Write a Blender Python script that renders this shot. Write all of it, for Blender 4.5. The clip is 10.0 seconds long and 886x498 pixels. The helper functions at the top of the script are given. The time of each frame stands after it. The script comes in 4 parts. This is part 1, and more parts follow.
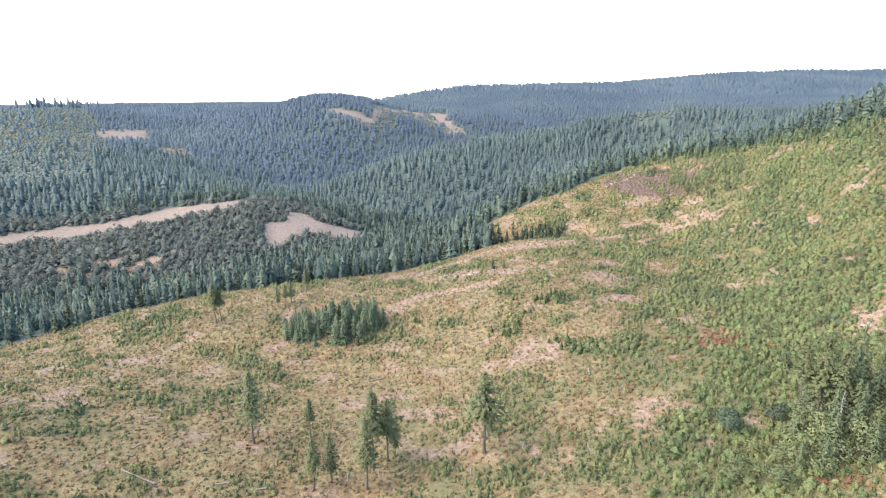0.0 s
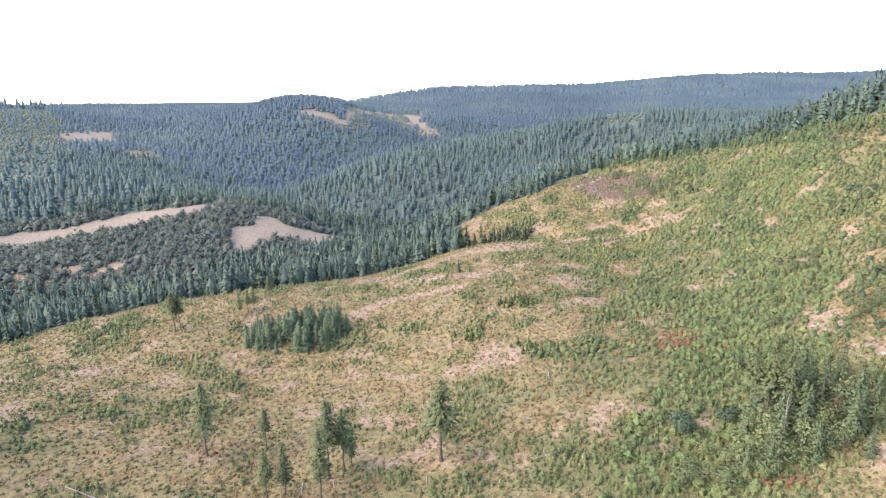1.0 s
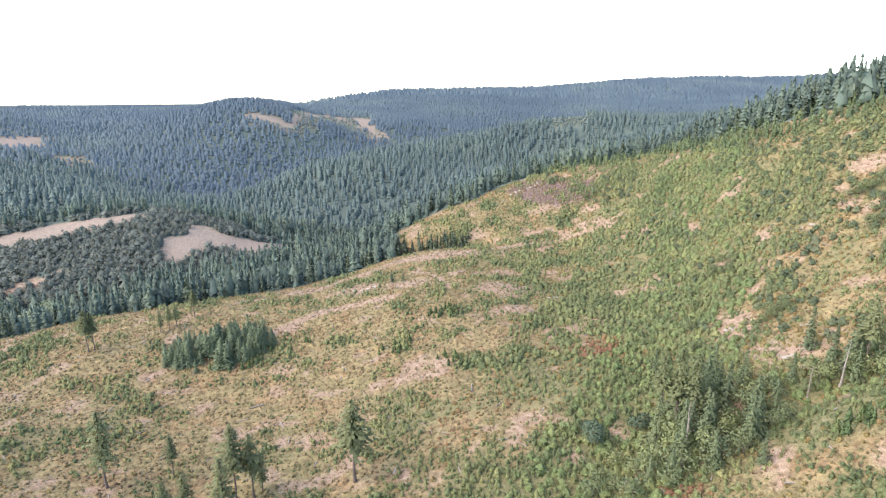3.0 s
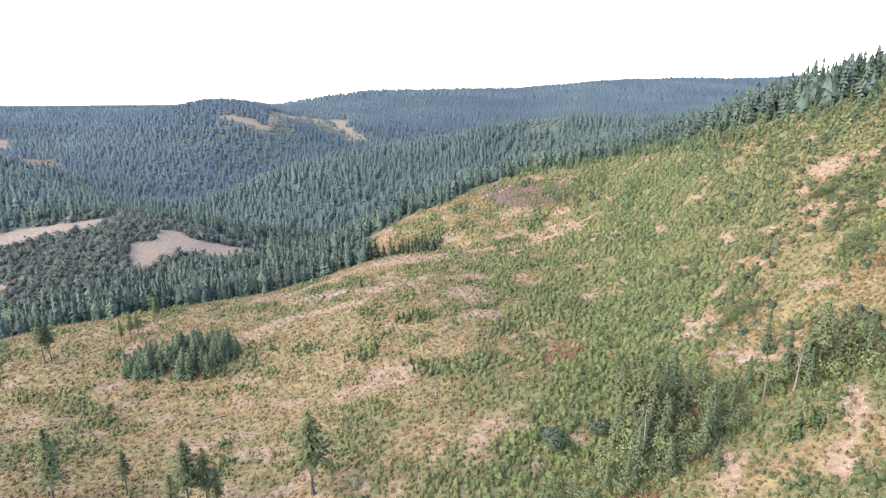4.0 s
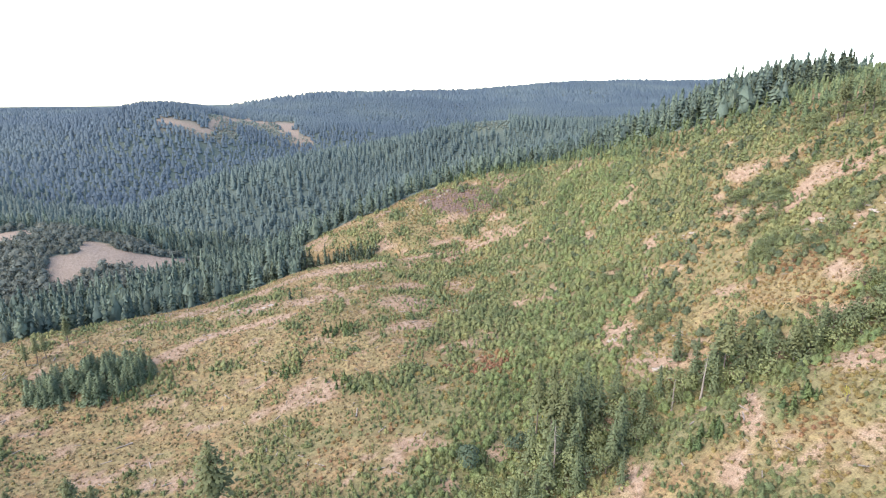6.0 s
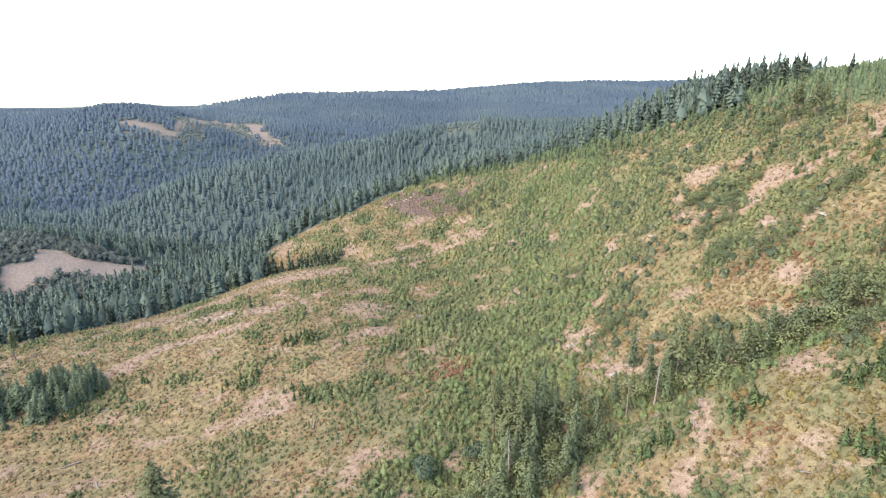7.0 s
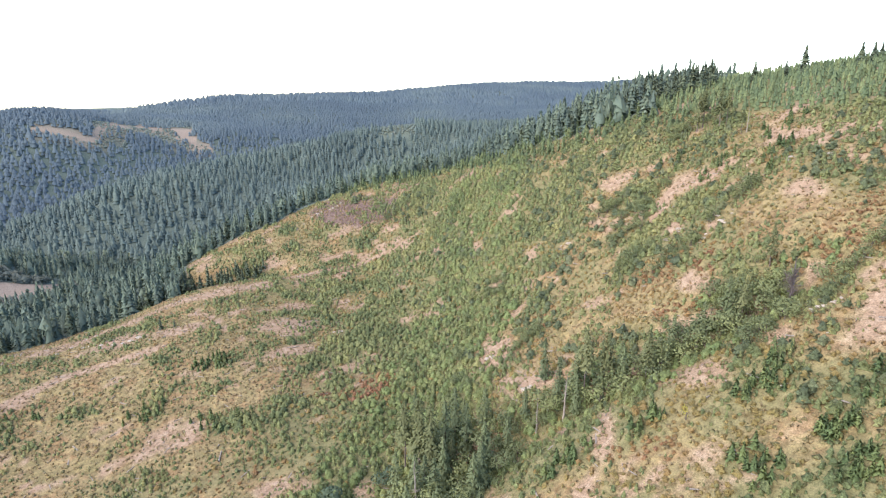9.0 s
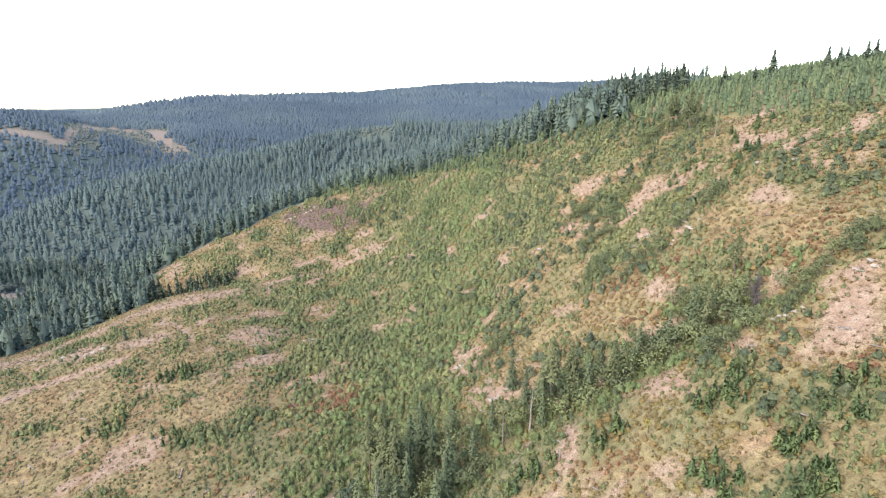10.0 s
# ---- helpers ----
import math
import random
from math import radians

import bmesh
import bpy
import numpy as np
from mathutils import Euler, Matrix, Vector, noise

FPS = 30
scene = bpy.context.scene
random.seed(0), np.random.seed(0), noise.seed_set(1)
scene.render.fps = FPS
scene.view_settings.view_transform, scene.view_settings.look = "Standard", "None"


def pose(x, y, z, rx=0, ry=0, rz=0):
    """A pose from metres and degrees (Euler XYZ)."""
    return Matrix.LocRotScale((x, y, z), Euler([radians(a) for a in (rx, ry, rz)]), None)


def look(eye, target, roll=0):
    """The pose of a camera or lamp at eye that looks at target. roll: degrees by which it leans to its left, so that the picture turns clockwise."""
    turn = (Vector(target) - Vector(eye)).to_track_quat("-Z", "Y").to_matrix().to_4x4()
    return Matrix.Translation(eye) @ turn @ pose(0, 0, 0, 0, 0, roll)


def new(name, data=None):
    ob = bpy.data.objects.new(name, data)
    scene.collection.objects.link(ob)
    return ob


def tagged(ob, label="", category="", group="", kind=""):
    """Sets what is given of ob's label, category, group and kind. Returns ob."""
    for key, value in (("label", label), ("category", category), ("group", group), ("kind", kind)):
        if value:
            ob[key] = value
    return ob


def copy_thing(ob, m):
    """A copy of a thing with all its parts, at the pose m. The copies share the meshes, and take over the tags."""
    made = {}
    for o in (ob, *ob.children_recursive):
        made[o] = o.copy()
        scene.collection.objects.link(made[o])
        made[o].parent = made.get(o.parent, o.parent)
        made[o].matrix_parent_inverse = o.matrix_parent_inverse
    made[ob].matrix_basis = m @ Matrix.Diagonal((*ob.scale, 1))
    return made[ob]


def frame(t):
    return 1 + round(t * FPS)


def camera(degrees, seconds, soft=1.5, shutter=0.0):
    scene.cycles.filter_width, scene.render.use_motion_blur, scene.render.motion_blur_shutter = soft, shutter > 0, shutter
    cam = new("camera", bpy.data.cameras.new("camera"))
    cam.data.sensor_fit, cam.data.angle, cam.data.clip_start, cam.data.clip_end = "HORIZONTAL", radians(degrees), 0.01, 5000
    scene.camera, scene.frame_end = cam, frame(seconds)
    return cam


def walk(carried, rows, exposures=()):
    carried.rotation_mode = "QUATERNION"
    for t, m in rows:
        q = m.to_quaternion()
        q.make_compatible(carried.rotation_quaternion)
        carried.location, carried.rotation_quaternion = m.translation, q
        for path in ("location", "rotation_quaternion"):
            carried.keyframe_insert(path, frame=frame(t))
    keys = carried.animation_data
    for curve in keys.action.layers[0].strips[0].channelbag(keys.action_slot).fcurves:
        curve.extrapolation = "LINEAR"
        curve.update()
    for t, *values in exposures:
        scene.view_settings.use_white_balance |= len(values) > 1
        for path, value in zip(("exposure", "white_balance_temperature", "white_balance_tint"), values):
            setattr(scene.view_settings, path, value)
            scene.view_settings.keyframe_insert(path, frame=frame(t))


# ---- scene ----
cam = camera(76.3, 10.0, soft=1.15)
METRES, EYE, TILT, LEAN, TURN = 55.0, 60.0, -15.5, 0.0, 0.0
ROWS = [
    (0.0, 0.0, 0.0, 0.0, 0.0, 0.0, -0.0),
    (0.5, 0.0483, 0.0038, 0.0126, -1.02, 0.05, 0.25),
    (1.0, 0.0951, 0.0085, 0.0244, -2.2, 0.07, 0.49),
    (1.5, 0.141, 0.0132, 0.0375, -3.43, 0.08, 0.74),
    (2.0, 0.1882, 0.018, 0.0501, -4.29, 0.09, 0.95),
    (2.5, 0.2396, 0.0237, 0.0625, -5.34, 0.13, 1.25),
    (4.0, 0.3866, 0.0378, 0.1014, -8.21, 0.16, 1.96),
    (4.5, 0.4373, 0.0426, 0.1128, -9.11, 0.14, 2.19),
    (5.0, 0.4883, 0.0475, 0.1255, -10.36, 0.1, 2.53),
    (5.5, 0.5364, 0.0523, 0.1378, -11.47, 0.08, 2.82),
    (7.0, 0.6849, 0.0675, 0.1782, -14.9, -0.09, 3.84),
    (7.5, 0.7322, 0.0712, 0.1903, -16.48, -0.18, 4.29),
    (8.0, 0.7776, 0.0737, 0.2055, -18.0, -0.3, 4.76),
    (8.5, 0.8245, 0.0773, 0.2201, -19.04, -0.38, 5.11),
    (9.0, 0.8689, 0.0812, 0.236, -20.33, -0.5, 5.49),
    (9.5, 0.9124, 0.0853, 0.2516, -21.36, -0.61, 5.76),
    (10.0, 0.9586, 0.0904, 0.2672, -22.0, -0.68, 5.96),
]
walk(cam, [(t, pose(0, 0, EYE, TILT, LEAN, TURN) @ pose(METRES * x, METRES * y, METRES * z, 90 + pitch, roll, yaw)) for t, x, y, z, yaw, pitch, roll in ROWS],
     [(0.0, 2.22, 6380, 14), (10.0, 1.97, 6380, 14)])

# ---- light: hazy late-summer sun from the left, white sky ----
SUN_UP, SUN_AZ = 45.0, -105.0          # degrees above the horizon; degrees from +y, minus is to the left
world = bpy.data.worlds.new("sky")
scene.world = world
world.use_nodes = True
wt = world.node_tree
sky = wt.nodes.new("ShaderNodeTexSky")
sky.sky_type = 'NISHITA'
sky.sun_disc = False
sky.sun_elevation, sky.sun_rotation = radians(SUN_UP), radians(SUN_AZ)
sky.altitude, sky.air_density, sky.dust_density, sky.ozone_density = 300, 1.0, 0.7, 1.0
wt.links.new(sky.outputs[0], wt.nodes["Background"].inputs[0])
wt.nodes["Background"].inputs[1].default_value = 0.15
sun = new("sun", bpy.data.lights.new("sun", "SUN"))
sun.data.energy, sun.data.angle, sun.data.color = 1.4, radians(60), (1.0, 0.89, 0.76)
sd = Vector((math.sin(radians(SUN_AZ)) * math.cos(radians(SUN_UP)), math.cos(radians(SUN_AZ)) * math.cos(radians(SUN_UP)), math.sin(radians(SUN_UP))))
sun.matrix_world = look(sd * 900, (0, 0, 0))

# ---- materials ----


def nodes_of(name):
    mat = bpy.data.materials.new(name)
    mat.use_nodes = True
    nt = mat.node_tree
    return mat, nt, nt.nodes["Principled BSDF"]


def ramp(nt, fac, stops):
    n = nt.nodes.new("ShaderNodeValToRGB")
    els = n.color_ramp.elements
    while len(els) < len(stops):
        els.new(0.5)
    for e, (p, col) in zip(els, stops):
        e.position, e.color = p, (*col, 1)
    nt.links.new(fac, n.inputs[0])
    return n.outputs[0]


def noise_of(nt, scale, detail=4.0, rough=0.6, coords="Object"):
    tc = nt.nodes.new("ShaderNodeTexCoord")
    n = nt.nodes.new("ShaderNodeTexNoise")
    n.inputs["Scale"].default_value, n.inputs["Detail"].default_value, n.inputs["Roughness"].default_value = scale, detail, rough
    nt.links.new(tc.outputs[coords], n.inputs["Vector"])
    return n.outputs["Fac"]


def mix(nt, fac, a, b, how='MIX'):
    n = nt.nodes.new("ShaderNodeMix")
    n.data_type, n.blend_type = 'RGBA', how
    for sock, v in ((n.inputs[0], fac), (n.inputs[6], a), (n.inputs[7], b)):
        if isinstance(v, (int, float)):
            sock.default_value = v
        elif isinstance(v, tuple):
            sock.default_value = (*v, 1)
        else:
            nt.links.new(v, sock)
    return n.outputs[2]


def attr(nt, name):
    n = nt.nodes.new("ShaderNodeAttribute")
    n.attribute_name = name
    return n.outputs["Fac"]


def bump(nt, bsdf, height, strength, distance):
    n = nt.nodes.new("ShaderNodeBump")
    n.inputs["Strength"].default_value, n.inputs["Distance"].default_value = strength, distance
    nt.links.new(height, n.inputs["Height"])
    nt.links.new(n.outputs[0], bsdf.inputs["Normal"])


def thin(nt, b, share=0.36):
    """Leaves let part of the light through."""
    t, m = nt.nodes.new("ShaderNodeBsdfTranslucent"), nt.nodes.new("ShaderNodeMixShader")
    nt.links.new(b.inputs["Base Color"].links[0].from_socket, t.inputs[0])
    m.inputs[0].default_value = share
    nt.links.new(b.outputs[0], m.inputs[1])
    nt.links.new(t.outputs[0], m.inputs[2])
    nt.links.new(m.outputs[0], nt.nodes["Material Output"].inputs["Surface"])


def foliage(name, stops, patch=0.05, rough=0.7, single=0.85, stand=0.7, grain=0.32, leafy=0.0):
    """Leaves or needles: each plant has its own tone along the stops, with slow drift over the ground and fine grain."""
    mat, nt, b = nodes_of(name)
    tone = attr(nt, "tone")
    big = noise_of(nt, patch, 2)
    add = nt.nodes.new("ShaderNodeMath")
    add.operation = 'MULTIPLY_ADD'
    nt.links.new(big, add.inputs[0])
    add.inputs[1].default_value = stand
    sub = nt.nodes.new("ShaderNodeMath")
    sub.operation = 'MULTIPLY_ADD'
    nt.links.new(tone, sub.inputs[0])
    sub.inputs[1].default_value, sub.inputs[2].default_value = single, 0.5 - 0.5 * single - 0.5 * stand
    nt.links.new(sub.outputs[0], add.inputs[2])
    col = ramp(nt, add.outputs[0], stops)
    fine = ramp(nt, noise_of(nt, 2.2, 3), [(0.3, (1 - grain, 1 - grain, 1 - grain)), (0.7, (1 + 0.7 * grain, 1 + 0.7 * grain, 1 + 0.7 * grain))])
    col = mix(nt, 1.0, col, fine, 'MULTIPLY')
    if leafy:
        leaf = noise_of(nt, 5.5, 3, 0.7)
        col = mix(nt, 1.0, col, ramp(nt, leaf, [(0.32, (1 - leafy,) * 3), (0.5, (1.0, 1.0, 1.0)), (0.68, (1 + 0.8 * leafy,) * 3)]), 'MULTIPLY')
        bump(nt, b, leaf, 0.9, 0.25)
    nt.links.new(col, b.inputs["Base Color"])
    b.inputs["Roughness"].default_value = rough
    b.inputs["Specular IOR Level"].default_value = 0.25
    thin(nt, b)
    return mat


def bark(name, a, b_):
    mat, nt, b = nodes_of(name)
    f = noise_of(nt, 3.0, 5)
    nt.links.new(ramp(nt, f, [(0.3, a), (0.7, b_)]), b.inputs["Base Color"])
    b.inputs["Roughness"].default_value = 0.9
    bump(nt, b, f, 0.6, 0.05)
    return mat


# ---- the lie of the land ----
# rounded landforms: place of the middle and height; each group has one width
LOWER_SLOPE = [(-60, 50, -18.6), (-5, 50, -3.5), (-60, 105, -4.8), (-5, 105, -14.9), (-60, 160, -11.8), (-5, 160, -18.3), (-60, 215, -6.6), (-5, 215, -6.1), (-60, 270, -4), (-5, 270, -21.2), (-60, 325, -21), (-5, 325, -0.6), (-115, 105, 6.2), (-115, 160, -17.1), (-115, 215, 11.4), (-115, 270, -24.7), (0, -40, -39.7)]
UPPER_SLOPE = [(50, 50, -14.9), (100, 50, -6.1), (150, 50, -3), (205, 50, -3.7), (50, 105, -11.4), (100, 105, -14.7), (150, 105, -4.9), (205, 105, 2), (50, 160, -10.7), (100, 160, -16.9), (150, 160, -12.3), (205, 160, -3.2), (50, 215, -5.2), (100, 215, -19.4), (150, 215, -5.1), (205, 215, 7.8), (50, 270, -2.2), (100, 270, -23.1), (150, 270, 0), (205, 270, -2.3), (50, 325, 11.5), (100, 325, 19.3), (150, 325, 0.7), (205, 325, -3.5), (100, -40, -17.3)]
VALLEY = [(-260, 200, -29.2), (-170, 200, 1.8), (-260, 290, -3.7), (-170, 290, -36.9), (-260, 380, -0.9), (-170, 380, 4), (-95, 310, -0.4), (-95, 370, 27.1), (-95, 440, -32.8), (-20, 385, -25.2), (60, 385, -38.7), (140, 385, -2.3), (215, 385, -12.4), (-20, 450, -5.9), (60, 450, -0.5), (140, 450, 8.5), (215, 450, 6.2), (250, 180, 4.8), (290, 280, 8.3), (270, 80, 12.7)]
FOREST_HILLS = [(-450, 540, -2.5), (-270, 540, 14.7), (-90, 540, -5.1), (90, 540, -40.9), (290, 540, 19.9), (-450, 700, 45.5), (-270, 700, -59.7), (-90, 700, 11.2), (90, 700, -5.3), (290, 700, -4.6), (-450, 880, -5.2), (-270, 880, 23.2), (-90, 880, 30.6), (90, 880, -24.1), (290, 880, -20)]
FOREST_SPUR = [(-140, 530, -16.5), (-45, 530, 28.2), (50, 530, -13.9), (145, 530, 2.8), (245, 530, -8.1), (-140, 615, -29.3), (-45, 615, 4.6), (50, 615, 28.3), (145, 615, -24.3), (245, 615, -32.7), (-140, 700, -0.8), (-45, 700, -49.1), (50, 700, 9.9), (145, 700, 38.8), (245, 700, 52.2), (-140, 785, 17.9), (-45, 785, 12), (50, 785, -34.7), (145, 785, -41.7), (245, 785, -12.9), (-140, 870, 8.3), (-45, 870, -25.6), (50, 870, 18.7), (145, 870, 27.4), (245, 870, -23.1)]
FAR_RIDGES = [(-900, 900, 20.8), (-450, 1100, -6.7), (-100, 1150, -17.6), (250, 1250, -27.6), (600, 1400, -16.7), (800, 900, 22.7), (600, 350, -22.9), (500, -200, 84.7), (-700, 300, -60.5), (300, 1900, -35.6), (1000, 1900, 63.2), (1500, 2500, -26.4), (700, 2600, -59.5), (-400, 1900, -71), (-300, -500, -127.3), (-900, -300, -28), (-1300, 2000, -3.9), (1400, 1200, -31.6), (1800, 1800, 81.8), (50, 1500, 78.7), (550, 1750, 41.4), (1200, 3200, 83.1), (100, 2800, -11.8), (-800, 1400, -45.5)]
HILLTOPS = [(-205, 900, 3), (-120, 905, 4), (0, 1420, 9), (190, 1540, 6), (-525, 800, 13), (-610, 720, 9)]
BASE = (44.6, 13.7, -7.4)
WIDTHS = [(LOWER_SLOPE, [42] * 16 + [60] * 1), (UPPER_SLOPE, [42] * 24 + [60] * 1), (VALLEY, [75] * 6 + [60] * 11 + [75] * 1 + [85] * 2), (FOREST_HILLS, [150] * 15), (FOREST_SPUR, [75] * 25), (FAR_RIDGES, [380] * 24), (HILLTOPS, [45, 60, 150, 160, 65, 70])]


# draws, tracks and a burnt patch
DRAW = [(52, 88), (74, 108), (95, 140), (118, 172), (135, 200), (152, 228), (165, 255)]
SIDE_DRAW = [(84, 100), (104, 98), (118, 95), (130, 88), (141, 86), (150, 80)]
TRACK = [(-23, 189), (-19, 193), (-14, 197), (-5, 203), (8, 205), (21, 206)]
FOOT_TRACK = [(29, 233), (36, 226), (41, 217), (42, 210)]
UPPER_TRACK = [(65, 256), (84, 255), (99, 253), (109, 253), (124, 248)]
HOLLOW = [(-6, 282), (14, 277), (34, 273), (52, 270), (66, 266)]
BURNT = [(84, 308), (100, 314), (118, 306), (130, 290), (124, 274), (106, 278), (92, 290)]


def to_line(line, x, y):
    x, y = np.asarray(x, float), np.asarray(y, float)
    best = np.full(x.shape, 1e9)
    for (ax, ay), (bx, by) in zip(line, line[1:]):
        dx, dy = bx - ax, by - ay
        t = np.clip(((x - ax) * dx + (y - ay) * dy) / (dx * dx + dy * dy), 0, 1)
        best = np.minimum(best, np.hypot(x - ax - t * dx, y - ay - t * dy))
    return best


def lattice(x, y, seed):
    h = np.sin(x * 127.1 + y * 311.7 + seed * 74.7) * 43758.5453
    return h - np.floor(h)


def value_noise(x, y, size, seed=0):
    x, y = np.asarray(x, float) / size, np.asarray(y, float) / size
    i, j = np.floor(x), np.floor(y)
    u, v = x - i, y - j
    u, v = u * u * (3 - 2 * u), v * v * (3 - 2 * v)
    a = lattice(i, j, seed) * (1 - u) + lattice(i + 1, j, seed) * u
    b = lattice(i, j + 1, seed) * (1 - u) + lattice(i + 1, j + 1, seed) * u
    return a * (1 - v) + b * v


def fractal(x, y, size, seed=0, octaves=3):
    s, amp, tot = 0, 1.0, 0
    for k in range(octaves):
        s = s + amp * value_noise(x, y, size / 2 ** k, seed + 7 * k)
        tot += amp
        amp *= 0.55
    return s / tot


def land(x, y):
    x, y = np.asarray(x, float), np.asarray(y, float)
    z = BASE[0] + BASE[1] * x / 1000 + BASE[2] * y / 1000
    for forms, widths in WIDTHS:
        for (cx, cy, h), r in zip(forms, widths):
            z = z + h * np.exp(-((x - cx) ** 2 + (y - cy) ** 2) / (2 * r * r))
    z = z - 6.5 * np.exp(-(to_line(HOLLOW, x, y) / 9) ** 2)
    z = z - 4.5 * np.exp(-(to_line(SIDE_DRAW, x, y) / 7) ** 2) - 2.0 * np.exp(-(to_line(DRAW, x, y) / 9) ** 2)
    near = np.clip(1.4 - np.hypot(x, y) / 700, 0, 1)
    z = z + near * (2.3 * (fractal(x, y, 26, 3) - 0.5) + 0.9 * (fractal(x, y, 7, 9, 2) - 0.5))
    far = np.clip(np.hypot(x, y) / 900 - 0.4, 0, 1)
    return z + far * 9 * (fractal(x, y, 170, 5) - 0.5)


def inside(poly, x, y):
    x, y = np.asarray(x, float), np.asarray(y, float)
    odd = np.zeros(x.shape, bool)
    for (ax, ay), (bx, by) in zip(poly, poly[1:] + poly[:1]):
        if ay != by:
            odd ^= ((ay > y) != (by > y)) & (x < (bx - ax) * (y - ay) / (by - ay) + ax)
    return odd


def patch(poly, x, y, warp=9.0, size=28):
    """Inside a patch with an uneven rim."""
    return inside(poly, x + warp * 2 * (fractal(x, y, size, 301, 3) - 0.5), y + warp * 2 * (fractal(x, y, size, 311, 3) - 0.5))


CLEARCUT = [(-151, 176), (-141, 190), (-128, 203), (-104, 225), (-71, 236), (-43, 246), (-12, 256), (23, 264), (27, 304), (48, 306), (66, 305), (94, 318), (121, 325), (154, 316), (175, 299), (186, 240), (205, 195), (210, 178), (211, 157), (210, 128), (209, 100), (207, 0), (150, -100), (-250, -100), (-280, 60), (-200, 130)]
PLANTATION = [(207, 200), (260, 215), (330, 260), (520, 300), (520, -100), (205, -100), (207, 0), (209, 100), (210, 128), (211, 157)]
CREST_STRIP = [(-330, 322), (-262, 338), (-230, 352), (-202, 362), (-183, 371), (-157, 374), (-143, 377), (-130, 388), (-128, 368), (-137, 358), (-159, 354), (-166, 349), (-192, 346), (-206, 343), (-223, 337), (-262, 322), (-330, 305)]
FIELD = [(-104, 366), (-92, 368), (-78, 363), (-60, 366), (-42, 377), (-40, 368), (-55, 341), (-71, 341), (-85, 341), (-96, 327), (-100, 319), (-108, 322), (-112, 336), (-108, 346), (-98, 349), (-101, 357)]
RED_PATCH = [(-228, 312), (-160, 320), (-163, 306), (-222, 298)]


def axis(lo, a, b, hi, step, grow=1.07):
    mid = list(np.arange(a, b + step / 2, step))
    d, v, left = step, a, []
    while v > lo:
        d *= grow
        v -= d
        left.append(v)
    d, v, right = step, b, []
    while v < hi:
        d *= grow
        v += d
        right.append(v)
    return np.array(left[::-1] + mid + right)


def mesh_of(name, verts, faces, mats=(), tone=None, smooth=False, normals=None):
    me = bpy.data.meshes.new(name)
    verts, faces = np.asarray(verts, np.float32), np.asarray(faces, np.int32)
    n, k = faces.shape
    me.vertices.add(len(verts))
    me.vertices.foreach_set("co", verts.ravel())
    me.loops.add(n * k)
    me.loops.foreach_set("vertex_index", faces.ravel())
    me.polygons.add(n)
    me.polygons.foreach_set("loop_start", np.arange(0, n * k, k, dtype=np.int32))
    me.polygons.foreach_set("use_smooth", np.full(n, smooth))
    for m in mats:
        me.materials.append(m)
    if tone is not None:
        me.attributes.new("tone", 'FLOAT', 'POINT').data.foreach_set("value", np.asarray(tone, np.float32))
    me.update(calc_edges=True)
    me.validate()
    if normals is not None:
        me.polygons.foreach_set("use_smooth", np.full(n, True))
        me.normals_split_custom_set_from_vertices(normals)
    return me


def spot(x, y, cx, cy, rx, ry):
    return np.exp(-((x - cx) / rx) ** 2 - ((y - cy) / ry) ** 2)


# middles and half-widths of patches on the slope
BARE_LOW = [(8, 220, 14, 6), (65, 209, 14, 6), (61, 188, 11, 5), (-17, 167, 7, 3), (-2, 154, 7, 2), (111, 135, 6, 7), (50, 121, 4, 4), (24, 151, 3, 2), (-17, 193, 5, 3), (114, 258, 6, 3), (166, 272, 12, 6), (154, 208, 5, 3), (140, 210, 2, 7), (131, 175, 8, 3), (-44, 114, 5, 3), (10, 109, 3, 2), (-10, 132, 3, 3), (-95, 158, 12, 4)]
BARE_HIGH = [(108, 135, 3, 6), (116, 144, 4, 3), (108, 111, 3, 3), (107, 92, 4, 2), (110, 84, 2, 2), (98, 94, 3, 2), (146, 62, 8, 4), (156, 66, 4, 3), (152, 69, 5, 2), (162, 125, 3, 3), (160, 112, 2, 2), (161, 150, 4, 3), (166, 136, 4, 3), (176, 168, 4, 4), (175, 140, 10, 4), (151, 162, 2, 3), (146, 175, 3, 4), (155, 208, 3, 3), (212, 134, 12, 3), (198, 98, 7, 5), (173, 102, 5, 3), (193, 111, 10, 2)]
GREEN_LOW = [(41, 188, 5, 7), (3, 178, 11, 3), (20, 170, 7, 4), (36, 153, 8, 5), (25, 137, 6, 4), (-81, 116, 19, 6), (-52, 138, 9, 2), (-8, 175, 11, 4), (-100, 193, 23, 7), (-31, 216, 13, 4), (-7, 144, 6, 3), (74, 240, 18, 8), (132, 192, 22, 11), (112, 172, 19, 16), (68, 173, 11, 5), (56, 105, 11, 5), (43, 101, 11, 4), (74, 117, 9, 8), (-123, 164, 20, 8), (21, 130, 9, 4), (-36, 162, 13, 3), (-70, 138, 10, 3)]
GREEN_HIGH = [(90, 284, 10, 6), (72, 292, 8, 7), (132, 302, 14, 7), (60, 274, 9, 5), (142, 280, 9, 8), (104, 270, 8, 4), (26, 178, 19, 4), (94, 210, 27, 9), (126, 237, 20, 14), (158, 230, 12, 11), (124, 192, 15, 15), (92, 171, 13, 12), (114, 78, 4, 3), (100, 83, 7, 3), (129, 67, 7, 2), (133, 56, 6, 2), (188, 148, 8, 5), (172, 198, 14, 6), (54, 153, 17, 6)]
